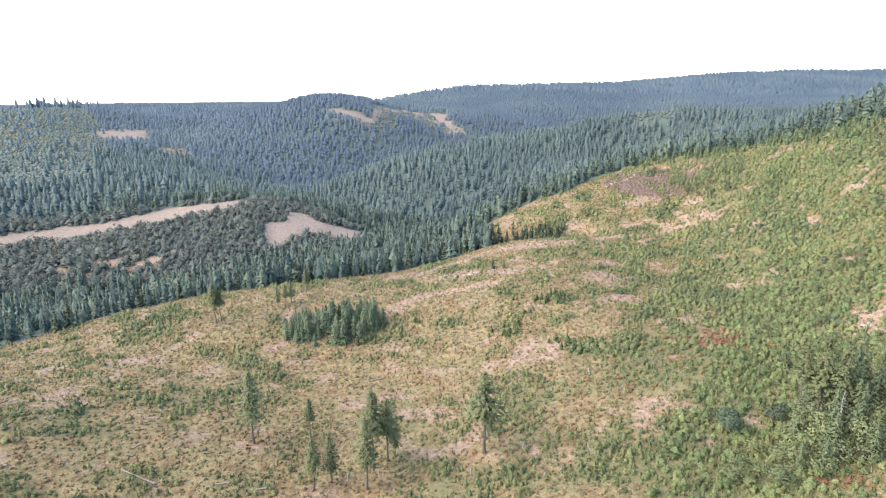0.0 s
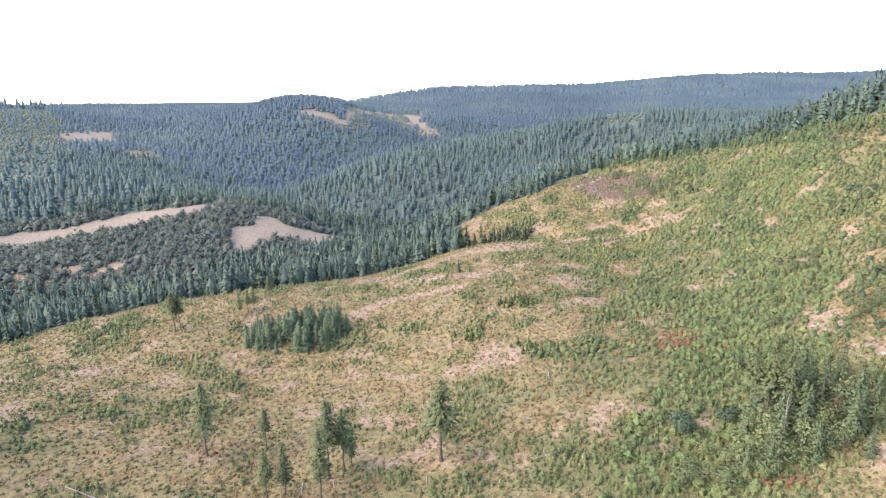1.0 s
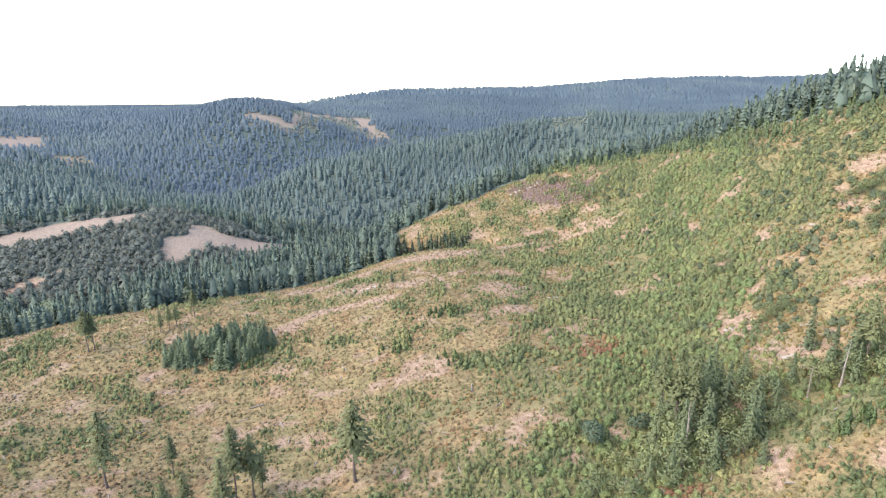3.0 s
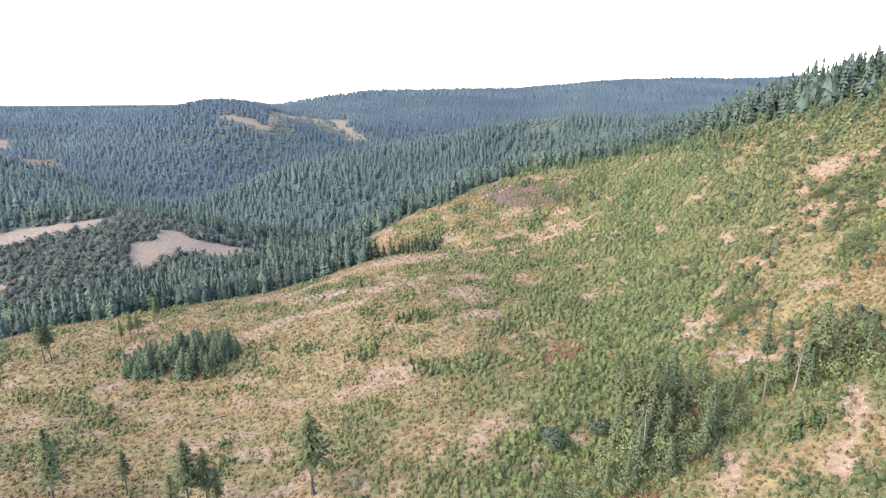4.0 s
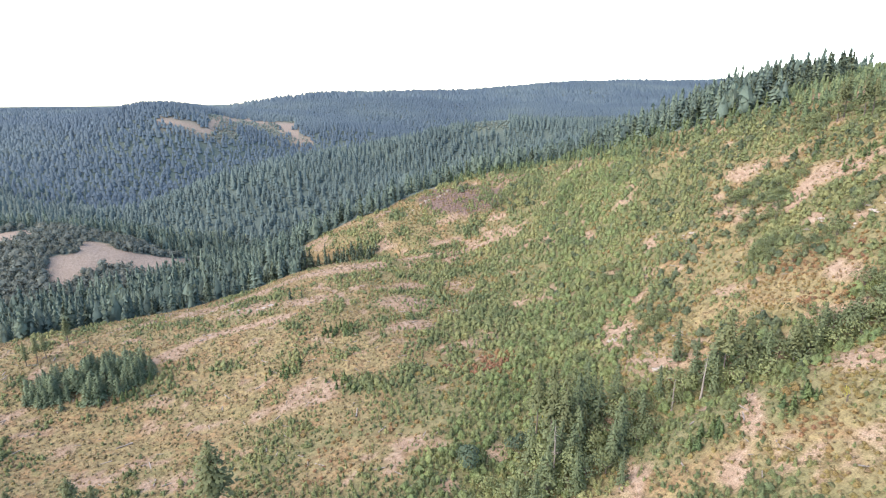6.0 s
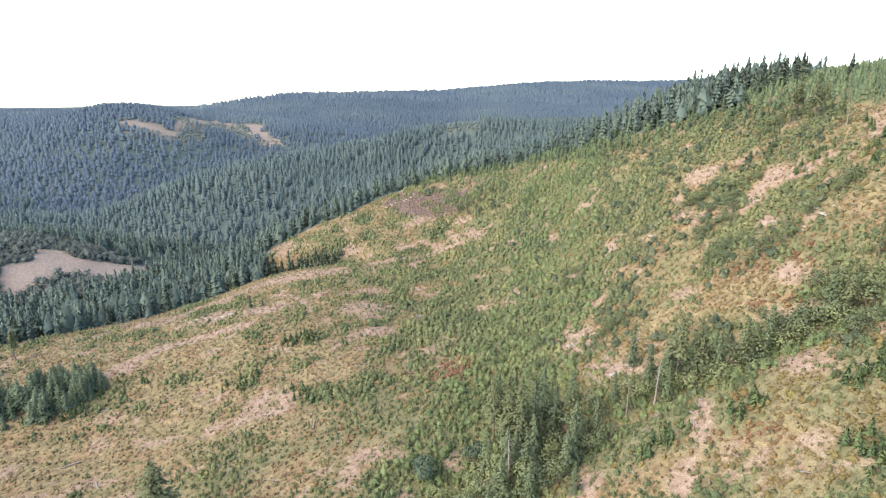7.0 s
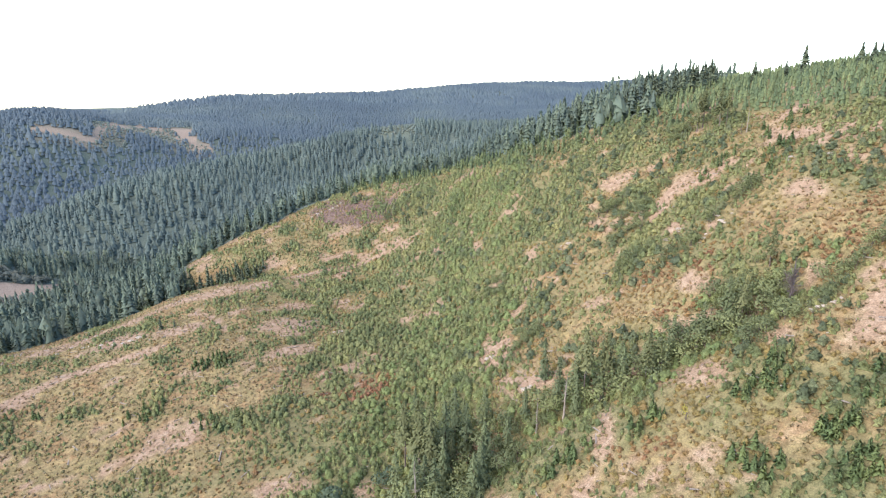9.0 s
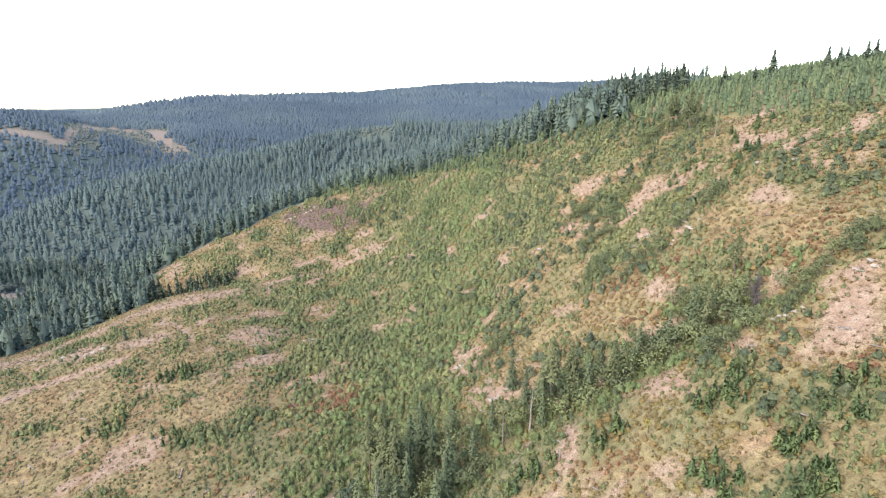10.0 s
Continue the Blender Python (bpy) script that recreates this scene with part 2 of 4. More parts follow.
BARE_MORE = [(111, 115, 5, 10), (115, 142, 5, 9), (143, 60, 6, 5), (156, 66, 5, 4), (122, 55, 2, 2), (122, 268, 6, 4), (175, 170, 4, 6), (178, 136, 4, 9), (198, 123, 4, 12), (199, 98, 8, 5), (172, 100, 4, 6), (125, 78, 4, 8), (68, 204, 9, 6), (29, 217, 12, 6), (154, 206, 2, 4)]
GREEN_MORE = [(128, 65, 4, 4), (114, 79, 4, 5), (132, 52, 5, 4), (114, 57, 4, 4), (101, 80, 3, 4), (124, 53, 2, 2), (120, 47, 3, 2), (116, 193, 9, 20), (94, 190, 14, 22), (79, 176, 9, 14), (120, 220, 10, 15), (150, 212, 7, 14), (137, 172, 5, 10), (157, 180, 6, 11), (190, 188, 8, 14), (168, 143, 5, 9), (172, 128, 4, 7), (184, 128, 4, 8), (67, 164, 9, 8), (64, 248, 13, 6), (150, 88, 4, 8), (153, 124, 4, 9), (148, 260, 6, 11)]
GOLD = [(142, 113, 5, 10), (114, 72, 6, 8), (120, 74, 4, 5), (117, 115, 5, 7), (136, 69, 5, 5), (87, 218, 10, 7), (145, 183, 4, 9), (80, 117, 4, 4), (108, 62, 6, 5), (136, 105, 4, 6), (122, 62, 4, 5), (104, 72, 5, 5), (130, 78, 5, 4)]
YOUNG_FIRS = [(45, 274, 10, 4), (40, 187, 4, 4), (20, 170, 7, 4), (38, 156, 8, 5), (-16, 181, 8, 4), (-31, 172, 12, 2), (36, 187, 5, 4), (202, 130, 7, 6), (189, 120, 6, 4), (183, 154, 9, 6), (179, 116, 6, 3), (100, 82, 5, 2), (113, 77, 4, 2), (140, 312, 22, 12), (149, 248, 6, 4), (183, 135, 6, 4), (128, 68, 6, 2), (132, 52, 5, 4), (114, 57, 4, 4), (124, 53, 3, 2), (128, 65, 4, 3), (120, 47, 3, 2)]
OAKS = [(160, 145, 10, 7), (172, 148, 7, 3), (169, 116, 8, 2), (149, 128, 6, 3), (149, 74, 10, 2), (146, 91, 6, 4), (152, 116, 7, 3), (128, 279, 10, 7), (198, 166, 6, 3), (162, 72, 5, 2), (138, 77, 6, 2), (166, 159, 8, 3), (121, 133, 4, 3), (131, 173, 5, 5)]
RUST = [(145, 114, 7, 4), (162, 81, 7, 4), (137, 99, 2, 4), (104, 77, 4, 2), (108, 71, 3, 2), (126, 136, 4, 3), (81, 154, 6, 3), (170, 81, 8, 2), (139, 55, 4, 2), (150, 105, 6, 3), (71, 85, 4, 2), (79, 149, 7, 3), (32, 121, 5, 4), (-41, 127, 3, 2), (69, 157, 3, 2), (44, 132, 5, 3)]


def patches(spots, x, y):
    v = np.zeros(np.shape(x))
    wx = x + 9 * (fractal(x, y, 9, 61, 3) - 0.5)
    wy = y + 9 * (fractal(x, y, 9, 67, 3) - 0.5)
    for s in spots:
        v = np.maximum(v, spot(wx, wy, *s))
    return v


def bareness(x, y):
    x, y = np.asarray(x, float), np.asarray(y, float)
    v = np.maximum.reduce([patches(BARE_LOW, x, y), patches(BARE_HIGH, x, y), patches(BARE_MORE, x, y)])
    worn = np.clip((fractal(x, y, 8, 131, 4) - 0.6) * 5, 0, 0.6)
    v = np.maximum(v * (0.45 + 0.7 * fractal(x, y, 4, 137, 2)), worn)
    for line, w in ((TRACK, 2.2), (FOOT_TRACK, 1.2), (UPPER_TRACK, 1.5), (CREST_LINE, 4.5)):
        v = np.maximum(v, 0.95 * np.exp(-(to_line(line, x, y) / w) ** 2))
    return np.clip(v, 0, 1)


def lushness(x, y):
    x, y = np.asarray(x, float), np.asarray(y, float)
    v = 0.42 + 1.35 * (fractal(x, y, 11, 31, 4) - 0.5) + 0.35 * (fractal(x, y, 60, 41, 2) - 0.5)
    v = v + 0.4 * np.exp(-(to_line(DRAW, x, y) / 22) ** 2) + 0.3 * np.exp(-(to_line(SIDE_DRAW, x, y) / 9) ** 2)
    v = v + 0.42 * np.maximum.reduce([patches(GREEN_LOW, x, y), patches(GREEN_HIGH, x, y), patches(GREEN_MORE, x, y)])
    v = v - 0.07 * np.clip((20 - x) / 60, 0, 1) - 0.22 * patches(GOLD, x, y) + 0.24 * np.clip((x - 40) / 50, 0, 1)
    v = v - 0.6 * bareness(x, y) - 0.25 * inside(BURNT, x, y)
    return np.clip(v, 0, 1)


def wooded(x, y):
    """True where the tall wood stands."""
    x, y = np.asarray(x, float), np.asarray(y, float)
    open_ = patch(CLEARCUT, x, y, 3, 16) | patch(PLANTATION, x, y, 3, 16) | spur_grass(x, y)
    for poly in FAR_CUTS:
        open_ |= patch(poly, x, y, 34, 80) & (lattice(np.round(x), np.round(y), 5) > (0.1 if poly is WEST_CUT else 0.03))
    return ~open_


def spur_grass(x, y):
    return patch(CREST_STRIP, x, y, 4, 14) | patch(FIELD, x, y, 4, 14) | patch(RED_PATCH, x, y, 7, 14)


CREST_LINE = [(-20, 231), (-8, 236), (12, 247), (25, 251), (43, 249), (58, 249)]
MID_CUT = [(-166, 797), (-113, 811), (-75, 922), (-13, 960), (14, 881), (51, 850), (5, 849), (-37, 870), (-104, 792), (-139, 778)]
PALE_CUT = [(-397, 657), (-401, 703), (-369, 740), (-352, 698), (-377, 645)]
WEST_CUT = [(-680, 700), (-590, 770), (-470, 800), (-425, 735), (-367, 618), (-278, 440), (-279, 394), (-340, 375)]
EAST_CUT = [(200, 740), (250, 790), (290, 740), (264, 668), (219, 668)]
RED_CUT = [(-329, 649), (-295, 673), (-271, 630), (-295, 614)]
FAR_CUTS = [MID_CUT, PALE_CUT, WEST_CUT, EAST_CUT, RED_CUT]
SPUR = [(-335, 280), (-335, 335), (-200, 366), (-118, 388), (-30, 372), (-58, 326), (-120, 302), (-230, 282)]

# ---- ground ----
gx, gy = axis(-3200, -230, 300, 3600, 2.5), axis(-1500, 30, 400, 4600, 2.5)
GX, GY = np.meshgrid(gx, gy)
GZ = land(GX, GY)
idx = np.arange(GX.size).reshape(GX.shape)
quads = np.stack([idx[:-1, :-1], idx[:-1, 1:], idx[1:, 1:], idx[1:, :-1]], -1).reshape(-1, 4)


def ground_material():
    mat, nt, b = nodes_of("hillside_ground")
    n1, n2, n3 = noise_of(nt, 0.13, 6, 0.62), noise_of(nt, 0.6, 5, 0.65), noise_of(nt, 3.5, 4, 0.7)
    dry = ramp(nt, n1, [(0.26, (0.152, 0.130, 0.056)), (0.40, (0.212, 0.164, 0.076)), (0.50, (0.236, 0.178, 0.086)), (0.60, (0.226, 0.143, 0.070)), (0.72, (0.196, 0.170, 0.072))])
    fine = ramp(nt, n2, [(0.28, (0.42, 0.42, 0.38)), (0.5, (0.95, 0.95, 0.95)), (0.72, (1.42, 1.36, 1.25))])
    dry = mix(nt, 1.0, dry, fine, 'MULTIPLY')
    green = ramp(nt, n2, [(0.3, (0.098, 0.104, 0.044)), (0.55, (0.150, 0.142, 0.064)), (0.75, (0.215, 0.180, 0.092))])
    f = nt.nodes.new("ShaderNodeMath")
    f.operation = 'MULTIPLY_ADD'
    nt.links.new(n2, f.inputs[0])
    f.inputs[1].default_value = 0.9
    g = nt.nodes.new("ShaderNodeMath")
    g.operation = 'ADD'
    nt.links.new(attr(nt, "lush"), g.inputs[0])
    g.inputs[1].default_value = -0.45
    nt.links.new(g.outputs[0], f.inputs[2])
    fac = ramp(nt, f.outputs[0], [(0.45, (0, 0, 0)), (0.95, (0.8, 0.8, 0.8))])
    col = mix(nt, fac, dry, green)
    soil = ramp(nt, n2, [(0.28, (0.200, 0.128, 0.078)), (0.5, (0.275, 0.185, 0.118)), (0.75, (0.370, 0.275, 0.190))])
    bf = nt.nodes.new("ShaderNodeMath")
    bf.operation = 'MULTIPLY_ADD'
    nt.links.new(n3, bf.inputs[0])
    bf.inputs[1].default_value = 0.7
    bg = nt.nodes.new("ShaderNodeMath")
    bg.operation = 'ADD'
    nt.links.new(attr(nt, "bare"), bg.inputs[0])
    bg.inputs[1].default_value = -0.35
    nt.links.new(bg.outputs[0], bf.inputs[2])
    col = mix(nt, ramp(nt, bf.outputs[0], [(0.25, (0, 0, 0)), (0.6, (1, 1, 1))]), col, soil)
    ash = ramp(nt, n2, [(0.3, (0.086, 0.056, 0.046)), (0.7, (0.198, 0.132, 0.106))])
    col = mix(nt, attr(nt, "burnt"), col, ash)
    # Forest litter, lightened so that haze between far trees is in its colour.
    litter = ramp(nt, n2, [(0.3, (0.088, 0.108, 0.086)), (0.7, (0.122, 0.144, 0.110))])
    col = mix(nt, attr(nt, "wood"), col, litter)
    straw = ramp(nt, n2, [(0.3, (0.218, 0.162, 0.115)), (0.7, (0.297, 0.231, 0.172))])
    col = mix(nt, attr(nt, "straw"), col, straw)
    speck = ramp(nt, n3, [(0.32, (0.5, 0.5, 0.48)), (0.5, (0.98, 0.98, 0.98)), (0.68, (1.3, 1.28, 1.22))])
    nt.links.new(mix(nt, 1.0, col, speck, 'MULTIPLY'), b.inputs["Base Color"])
    b.inputs["Roughness"].default_value = 0.95
    b.inputs["Specular IOR Level"].default_value = 0.1
    bump(nt, b, n2, 0.8, 0.5)
    return mat


ground = new("ground", mesh_of("ground", np.stack([GX, GY, GZ], -1).reshape(-1, 3), quads, [ground_material()], smooth=True))
for name, vals in (("lush", np.maximum(lushness(GX, GY), 1.0 * (patch(WEST_CUT, GX, GY, 34, 80) | patch(EAST_CUT, GX, GY, 34, 80) | inside(PLANTATION, GX, GY)))), ("wood", np.maximum(wooded(GX, GY), 0.75 * (patch(MID_CUT, GX, GY, 34, 80) | patch(EAST_CUT, GX, GY, 34, 80)))),
                   ("bare", np.maximum(bareness(GX, GY), 0.62 * (patch(RED_CUT, GX, GY, 34, 80) | patch(RED_PATCH, GX, GY, 7, 14)))), ("burnt", patch(BURNT, GX, GY, 4, 14) * 0.95),
                   ("straw", patch(PALE_CUT, GX, GY, 34, 80) * 1.0 + patch(CREST_STRIP, GX, GY, 4, 14) * 1.0 + patch(FIELD, GX, GY, 4, 14) * 1.0 + patch(RED_PATCH, GX, GY, 7, 14) * 0.3 + patch(MID_CUT, GX, GY, 34, 80) * (0.25 + 0.7 * (to_line(MID_CUT[:6], GX, GY) + 40 * fractal(GX, GY, 40, 83, 2) < 35)))):
    ground.data.attributes.new(name, 'FLOAT', 'POINT').data.foreach_set("value", vals.ravel().astype(np.float32))
tagged(ground, "dry clear-cut hillside of tan grass and pinkish soil running on to wooded hills", "ground", kind="structure")

# ---- plant shapes ----
rng = np.random.default_rng(7)


def tier_conifer(tiers, sides, spread=0.2, bare=0.06, up=0.4, rough=0.22, taper=0.65, ragged=0.0):
    """A rough fir 1 m high for standing in a wood: ragged skirts round a hidden stem."""
    V, F = [], []
    for k in range(tiers):
        z0 = bare + (1 - bare) * (k / tiers) ** 0.92
        top = min(1.0, z0 + (1 - bare) * 1.75 / tiers)
        r = spread * (1 - z0) ** taper * (1 + rng.uniform(-0.5, 0.4) * ragged) + 0.012
        apex = len(V)
        V.append((rng.normal(0, 0.006), rng.normal(0, 0.006), top if k < tiers - 1 else 1.0))
        turn = rng.uniform(0, 6.3)
        for s in range(sides):
            a = turn + s * 2 * math.pi / sides
            rr = r * (rng.uniform(0.85 - ragged, 1.25 + 0.3 * ragged) if s % 2 else rng.uniform(0.45 - 0.5 * ragged, 0.75))
            V.append((rr * math.cos(a), rr * math.sin(a), z0 - 0.03 * rng.uniform(0, 1) + (0 if s % 2 else 0.03)))
        for s in range(sides):
            F.append((apex, apex + 1 + s, apex + 1 + (s + 1) % sides))
    V = np.array(V)
    N = V * (1, 1, 0) / (spread * 0.8) + rng.normal(0, rough, V.shape)
    N[:, 2] += up
    return V, np.array(F), N / np.linalg.norm(N, axis=1)[:, None]


def sprays(h, low, radius, whorls, per, droop=0.25, gap=0.12, top_thin=0.85, cards=4, leaf=0.045):
    """A conifer's crown: whorls of uneven drooping branches, each a row of needle sprays, with gaps."""
    V, F, N = [], [], []
    up = np.array((0, 0, 1.0))
    for k in range(whorls):
        t = min(max((k + rng.uniform(-0.4, 0.4)) / whorls, 0), 0.985)
        z = h * (low + (1 - low) * t)
        full = radius * (1 - t) ** top_thin * (0.55 + 0.45 * min(1, t * 5 + 0.3)) + 0.007 * h
        turn = rng.uniform(0, 6.28)
        for s in range(per):
            if rng.uniform() < gap:
                continue
            a = turn + s * 6.283 / per + rng.normal(0, 0.3)
            L = full * rng.uniform(0.55, 1.2)
            d = np.array((math.cos(a), math.sin(a), 0))
            n = np.array((-math.sin(a), math.cos(a), 0))
            for q in range(cards):
                f = (q + rng.uniform(0.2, 1.0)) / cards
                c = up * (z + L * (0.1 - droop * f * f) + rng.normal(0, 0.012) * h) + d * L * f + n * rng.normal(0, 0.18) * L * f
                size = leaf * h * rng.uniform(0.6, 1.25) * (1.15 - 0.72 * t)
                nrm = d * rng.uniform(0.2, 0.9) + up * rng.uniform(0.3, 1.0) + rng.normal(0, 0.4, 3)
                nrm /= np.linalg.norm(nrm)
                u = np.cross(nrm, n * rng.uniform(-0.6, 0.6) + d)
                u /= np.linalg.norm(u) + 1e-9
                v = np.cross(nrm, u)
                b0 = len(V)
                V += [c - v * size, c + u * size * 0.5 - up * size * 0.15, c + v * size * 0.8, c - u * size * 0.5 - up * size * 0.15]
                F += [(b0, b0 + 1, b0 + 2), (b0, b0 + 2, b0 + 3)]
                soft = d * (0.35 + 0.6 * f) + up * (0.35 + 0.4 * t) + nrm * 0.25
                N += [soft / np.linalg.norm(soft)] * 4
    for k in range(3):
        a, b0 = k * 1.05, len(V)
        d = np.array((math.cos(a), math.sin(a), 0)) * 0.011 * h
        V += [up * h * 0.88 - d * 1.5, up * h * 0.88 + d * 1.5, up * h + d * 0.15, up * h - d * 0.15]
        F += [(b0, b0 + 1, b0 + 2), (b0, b0 + 2, b0 + 3)]
        N += [np.array((0.0, 0.0, 1.0))] * 4
    V, F, N = np.array(V), np.array(F), np.array(N)
    geo = np.cross(V[F[:, 1]] - V[F[:, 0]], V[F[:, 2]] - V[F[:, 0]])
    turn_ = (geo * N[F[:, 0]]).sum(1) < 0
    F[turn_] = F[turn_][:, ::-1]
    return V, F, N


def leaf_clump(n, flat=0.8, size=0.34):
    """A bush about 1 m high and wide: leafy sprays facing all ways over an uneven dome."""
    V, F, N = [], [], []
    lobes = [(rng.uniform(-0.28, 0.28), rng.uniform(-0.28, 0.28), rng.uniform(0.2, 0.62), rng.uniform(0.2, 0.38)) for _ in range(5)]
    for i in range(n):
        lx, ly, lz, lr = lobes[i % 5]
        d = rng.normal(0, 1, 3)
        d[2] = abs(d[2]) * 1.1 - 0.25
        d /= np.linalg.norm(d)
        c = np.array((lx, ly, lz * flat)) + d * lr * rng.uniform(0.75, 1.1)
        nrm = d + rng.normal(0, 0.45, 3)
        nrm /= np.linalg.norm(nrm)
        u = np.cross(nrm, (rng.normal(), rng.normal(), rng.normal()))
        u /= np.linalg.norm(u)
        v = np.cross(nrm, u)
        s = size * rng.uniform(0.6, 1.25)
        b0 = len(V)
        V += [c - u * s * 0.5, c + v * s * 0.33 + nrm * s * 0.1, c + u * s * 0.6, c - v * s * 0.36 + nrm * s * 0.08]
        F += [(b0, b0 + 2, b0 + 1), (b0, b0 + 3, b0 + 2)]
        soft = d * 0.9 + np.array((lx, ly, lz * 0.4)) + nrm * 0.3
        N += [soft / np.linalg.norm(soft)] * 4
    V = np.array(V)
    V[:, 2] = np.maximum(V[:, 2], 0.02)
    return V, np.array(F), np.array(N)


def ragged_bush(tiers, sides, cards=6, steep=1.0):
    """A leafy bush about 1 m high and wide: ragged overlapping skirts of leaves in a dome, with loose sprays."""
    V, F, N = [], [], []
    for k in range(tiers):
        z0 = 0.04 + 0.8 * k / tiers
        r = 0.56 * (1 - z0 ** 1.7 * steep) ** 0.75
        apex = len(V)
        ox, oy = rng.normal(0, 0.07, 2)
        V.append((ox, oy, min(1.0, z0 + 0.55 + 0.1 * rng.uniform())))
        turn = rng.uniform(0, 6.3)
        for q in range(sides):
            a = turn + (q + rng.uniform(-0.25, 0.25)) * 6.283 / sides
            rr = r * (rng.uniform(0.85, 1.25) if q % 2 else rng.uniform(0.5, 0.8))
            V.append((ox + rr * math.cos(a), oy + rr * math.sin(a), max(0.0, z0 + rng.normal(0, 0.06))))
        F += [(apex, apex + 1 + q, apex + 1 + (q + 1) % sides) for q in range(sides)]
    for k in range(cards):
        d = rng.normal(0, 1, 3)
        d[2] = abs(d[2])
        d /= np.linalg.norm(d)
        c = d * (0.5, 0.5, 0.62) + (0, 0, 0.3)
        u = rng.normal(0, 1, 3)
        u = np.cross(d + rng.normal(0, 0.4, 3), u / np.linalg.norm(u)) * 0.12
        b0 = len(V)
        V += [tuple(c - u), tuple(c + u), tuple(c + d * 0.2 + rng.normal(0, 0.05, 3))]
        F.append((b0, b0 + 1, b0 + 2))
    V = np.array(V)
    N = V * (1.5, 1.5, 0.9) + rng.normal(0, 0.22, V.shape)
    N[:, 2] += 0.12
    return V, np.array(F), N / np.linalg.norm(N, axis=1)[:, None]


def full_bush(cards, leaf=0.13):
    """A bush seen from close by: a leafy core with many small sprays round it."""
    a, b = ragged_bush(3, 7, 0), leaf_clump(cards, 0.95, leaf)
    n = b[2] + np.repeat(rng.normal(0, 0.5, (cards, 3)), 4, 0)
    b = b[0], b[1], n / np.linalg.norm(n, axis=1)[:, None]
    return np.concatenate([a[0] * (0.78, 0.78, 0.8), b[0]]), np.concatenate([a[1], b[1] + len(a[0])]), np.concatenate([a[2], b[2]])


def slim(shape, w):
    return shape[0] * (w, w, 1), shape[1], shape[2]


def fir_crown(h, wide, tiers, sides, bare=0.04):
    """The crown of a single fir: many ragged tiers of drooping boughs, with loose boughs standing out."""
    V, F, N = tier_conifer(tiers, sides, wide, bare, 0.3, 0.35, 0.95, 0.3)
    a = rng.uniform(0, 6.283, 36)
    z = bare + (0.95 - bare) * rng.uniform(0, 1, 36)
    r = wide * (1 - z) ** 0.95 + 0.02
    tip = np.stack([np.cos(a) * r * 1.3, np.sin(a) * r * 1.3, z - 0.02], -1)
    side = np.stack([-np.sin(a), np.cos(a), 0 * a], -1) * 0.022
    root = np.stack([np.cos(a) * r * 0.5, np.sin(a) * r * 0.5, z + 0.03], -1)
    base = len(V)
    V = np.concatenate([V, np.stack([root - side, root + side, tip], 1).reshape(-1, 3)])
    F = np.concatenate([F, base + np.arange(108).reshape(-1, 3)])
    out = np.repeat(np.stack([np.cos(a), np.sin(a), 0.4 + 0 * a], -1), 3, 0)
    return V * h, F, np.concatenate([N, out / np.linalg.norm(out, axis=1)[:, None]])


def tussock(n=6):
    """A tuft of dry grass or bracken 1 m high and wide."""
    V, F = [], []
    for i in range(n):
        a = i * 6.283 / n + rng.uniform(-0.3, 0.3)
        w, o, h = rng.uniform(0.10, 0.2), rng.uniform(0.25, 0.55), rng.uniform(0.5, 1.0)
        ca, sa = math.cos(a), math.sin(a)
        b0 = len(V)
        V += [(ca * 0.05 - sa * w, sa * 0.05 + ca * w, 0), (ca * 0.05 + sa * w, sa * 0.05 - ca * w, 0), (ca * o, sa * o, h)]
        F.append((b0, b0 + 1, b0 + 2))
    V = np.array(V)
    N = V * (1, 1, 0) + (0, 0, 0.6)
    return V, np.array(F), N / np.linalg.norm(N, axis=1)[:, None]


def scatter(name, shapes, x, y, high, wide, mat, label, category, sink=0.05, tone=None, up=None):
    """ONE object of many uncountable plants that stand on the ground."""
    n = len(x)
    z = (land(x, y) if up is None else up) - sink * high
    turn = rng.uniform(0, 6.283, n)
    tone = rng.uniform(0, 1, n) if tone is None else tone
    which = rng.integers(0, len(shapes), n)
    VV, FF, TT, NN, base = [], [], [], [], 0
    for k, (V, F, N) in enumerate(shapes):
        pick = np.where(which == k)[0]
        if not len(pick):
            continue
        ca, sa = np.cos(turn[pick])[:, None], np.sin(turn[pick])[:, None]
        w = wide[pick][:, None]
        X = (V[None, :, 0] * ca - V[None, :, 1] * sa) * w + x[pick][:, None]
        Y = (V[None, :, 0] * sa + V[None, :, 1] * ca) * w + y[pick][:, None]
        Z = V[None, :, 2] * high[pick][:, None] + z[pick][:, None]
        VV.append(np.stack([X, Y, Z], -1).reshape(-1, 3))
        if N is None:
            NN = None
        else:
            NN.append(np.stack([N[None, :, 0] * ca - N[None, :, 1] * sa, N[None, :, 0] * sa + N[None, :, 1] * ca, np.repeat(N[None, :, 2], len(pick), 0)], -1).reshape(-1, 3))
        FF.append((F[None] + (base + np.arange(len(pick)) * len(V))[:, None, None]).reshape(-1, F.shape[1]))
        TT.append(np.repeat(tone[pick], len(V)))
        base += len(pick) * len(V)
    ob = new(name, mesh_of(name, np.concatenate(VV), np.concatenate(FF), [mat], np.concatenate(TT), normals=np.concatenate(NN) if NN else None))
    return tagged(ob, label, category, kind="stuff")


def plant_tone(x, y):
    return np.clip(-0.05 + 0.75 * fractal(x, y, 6, 501, 2) + rng.uniform(0, 0.38, len(x)), 0, 1)


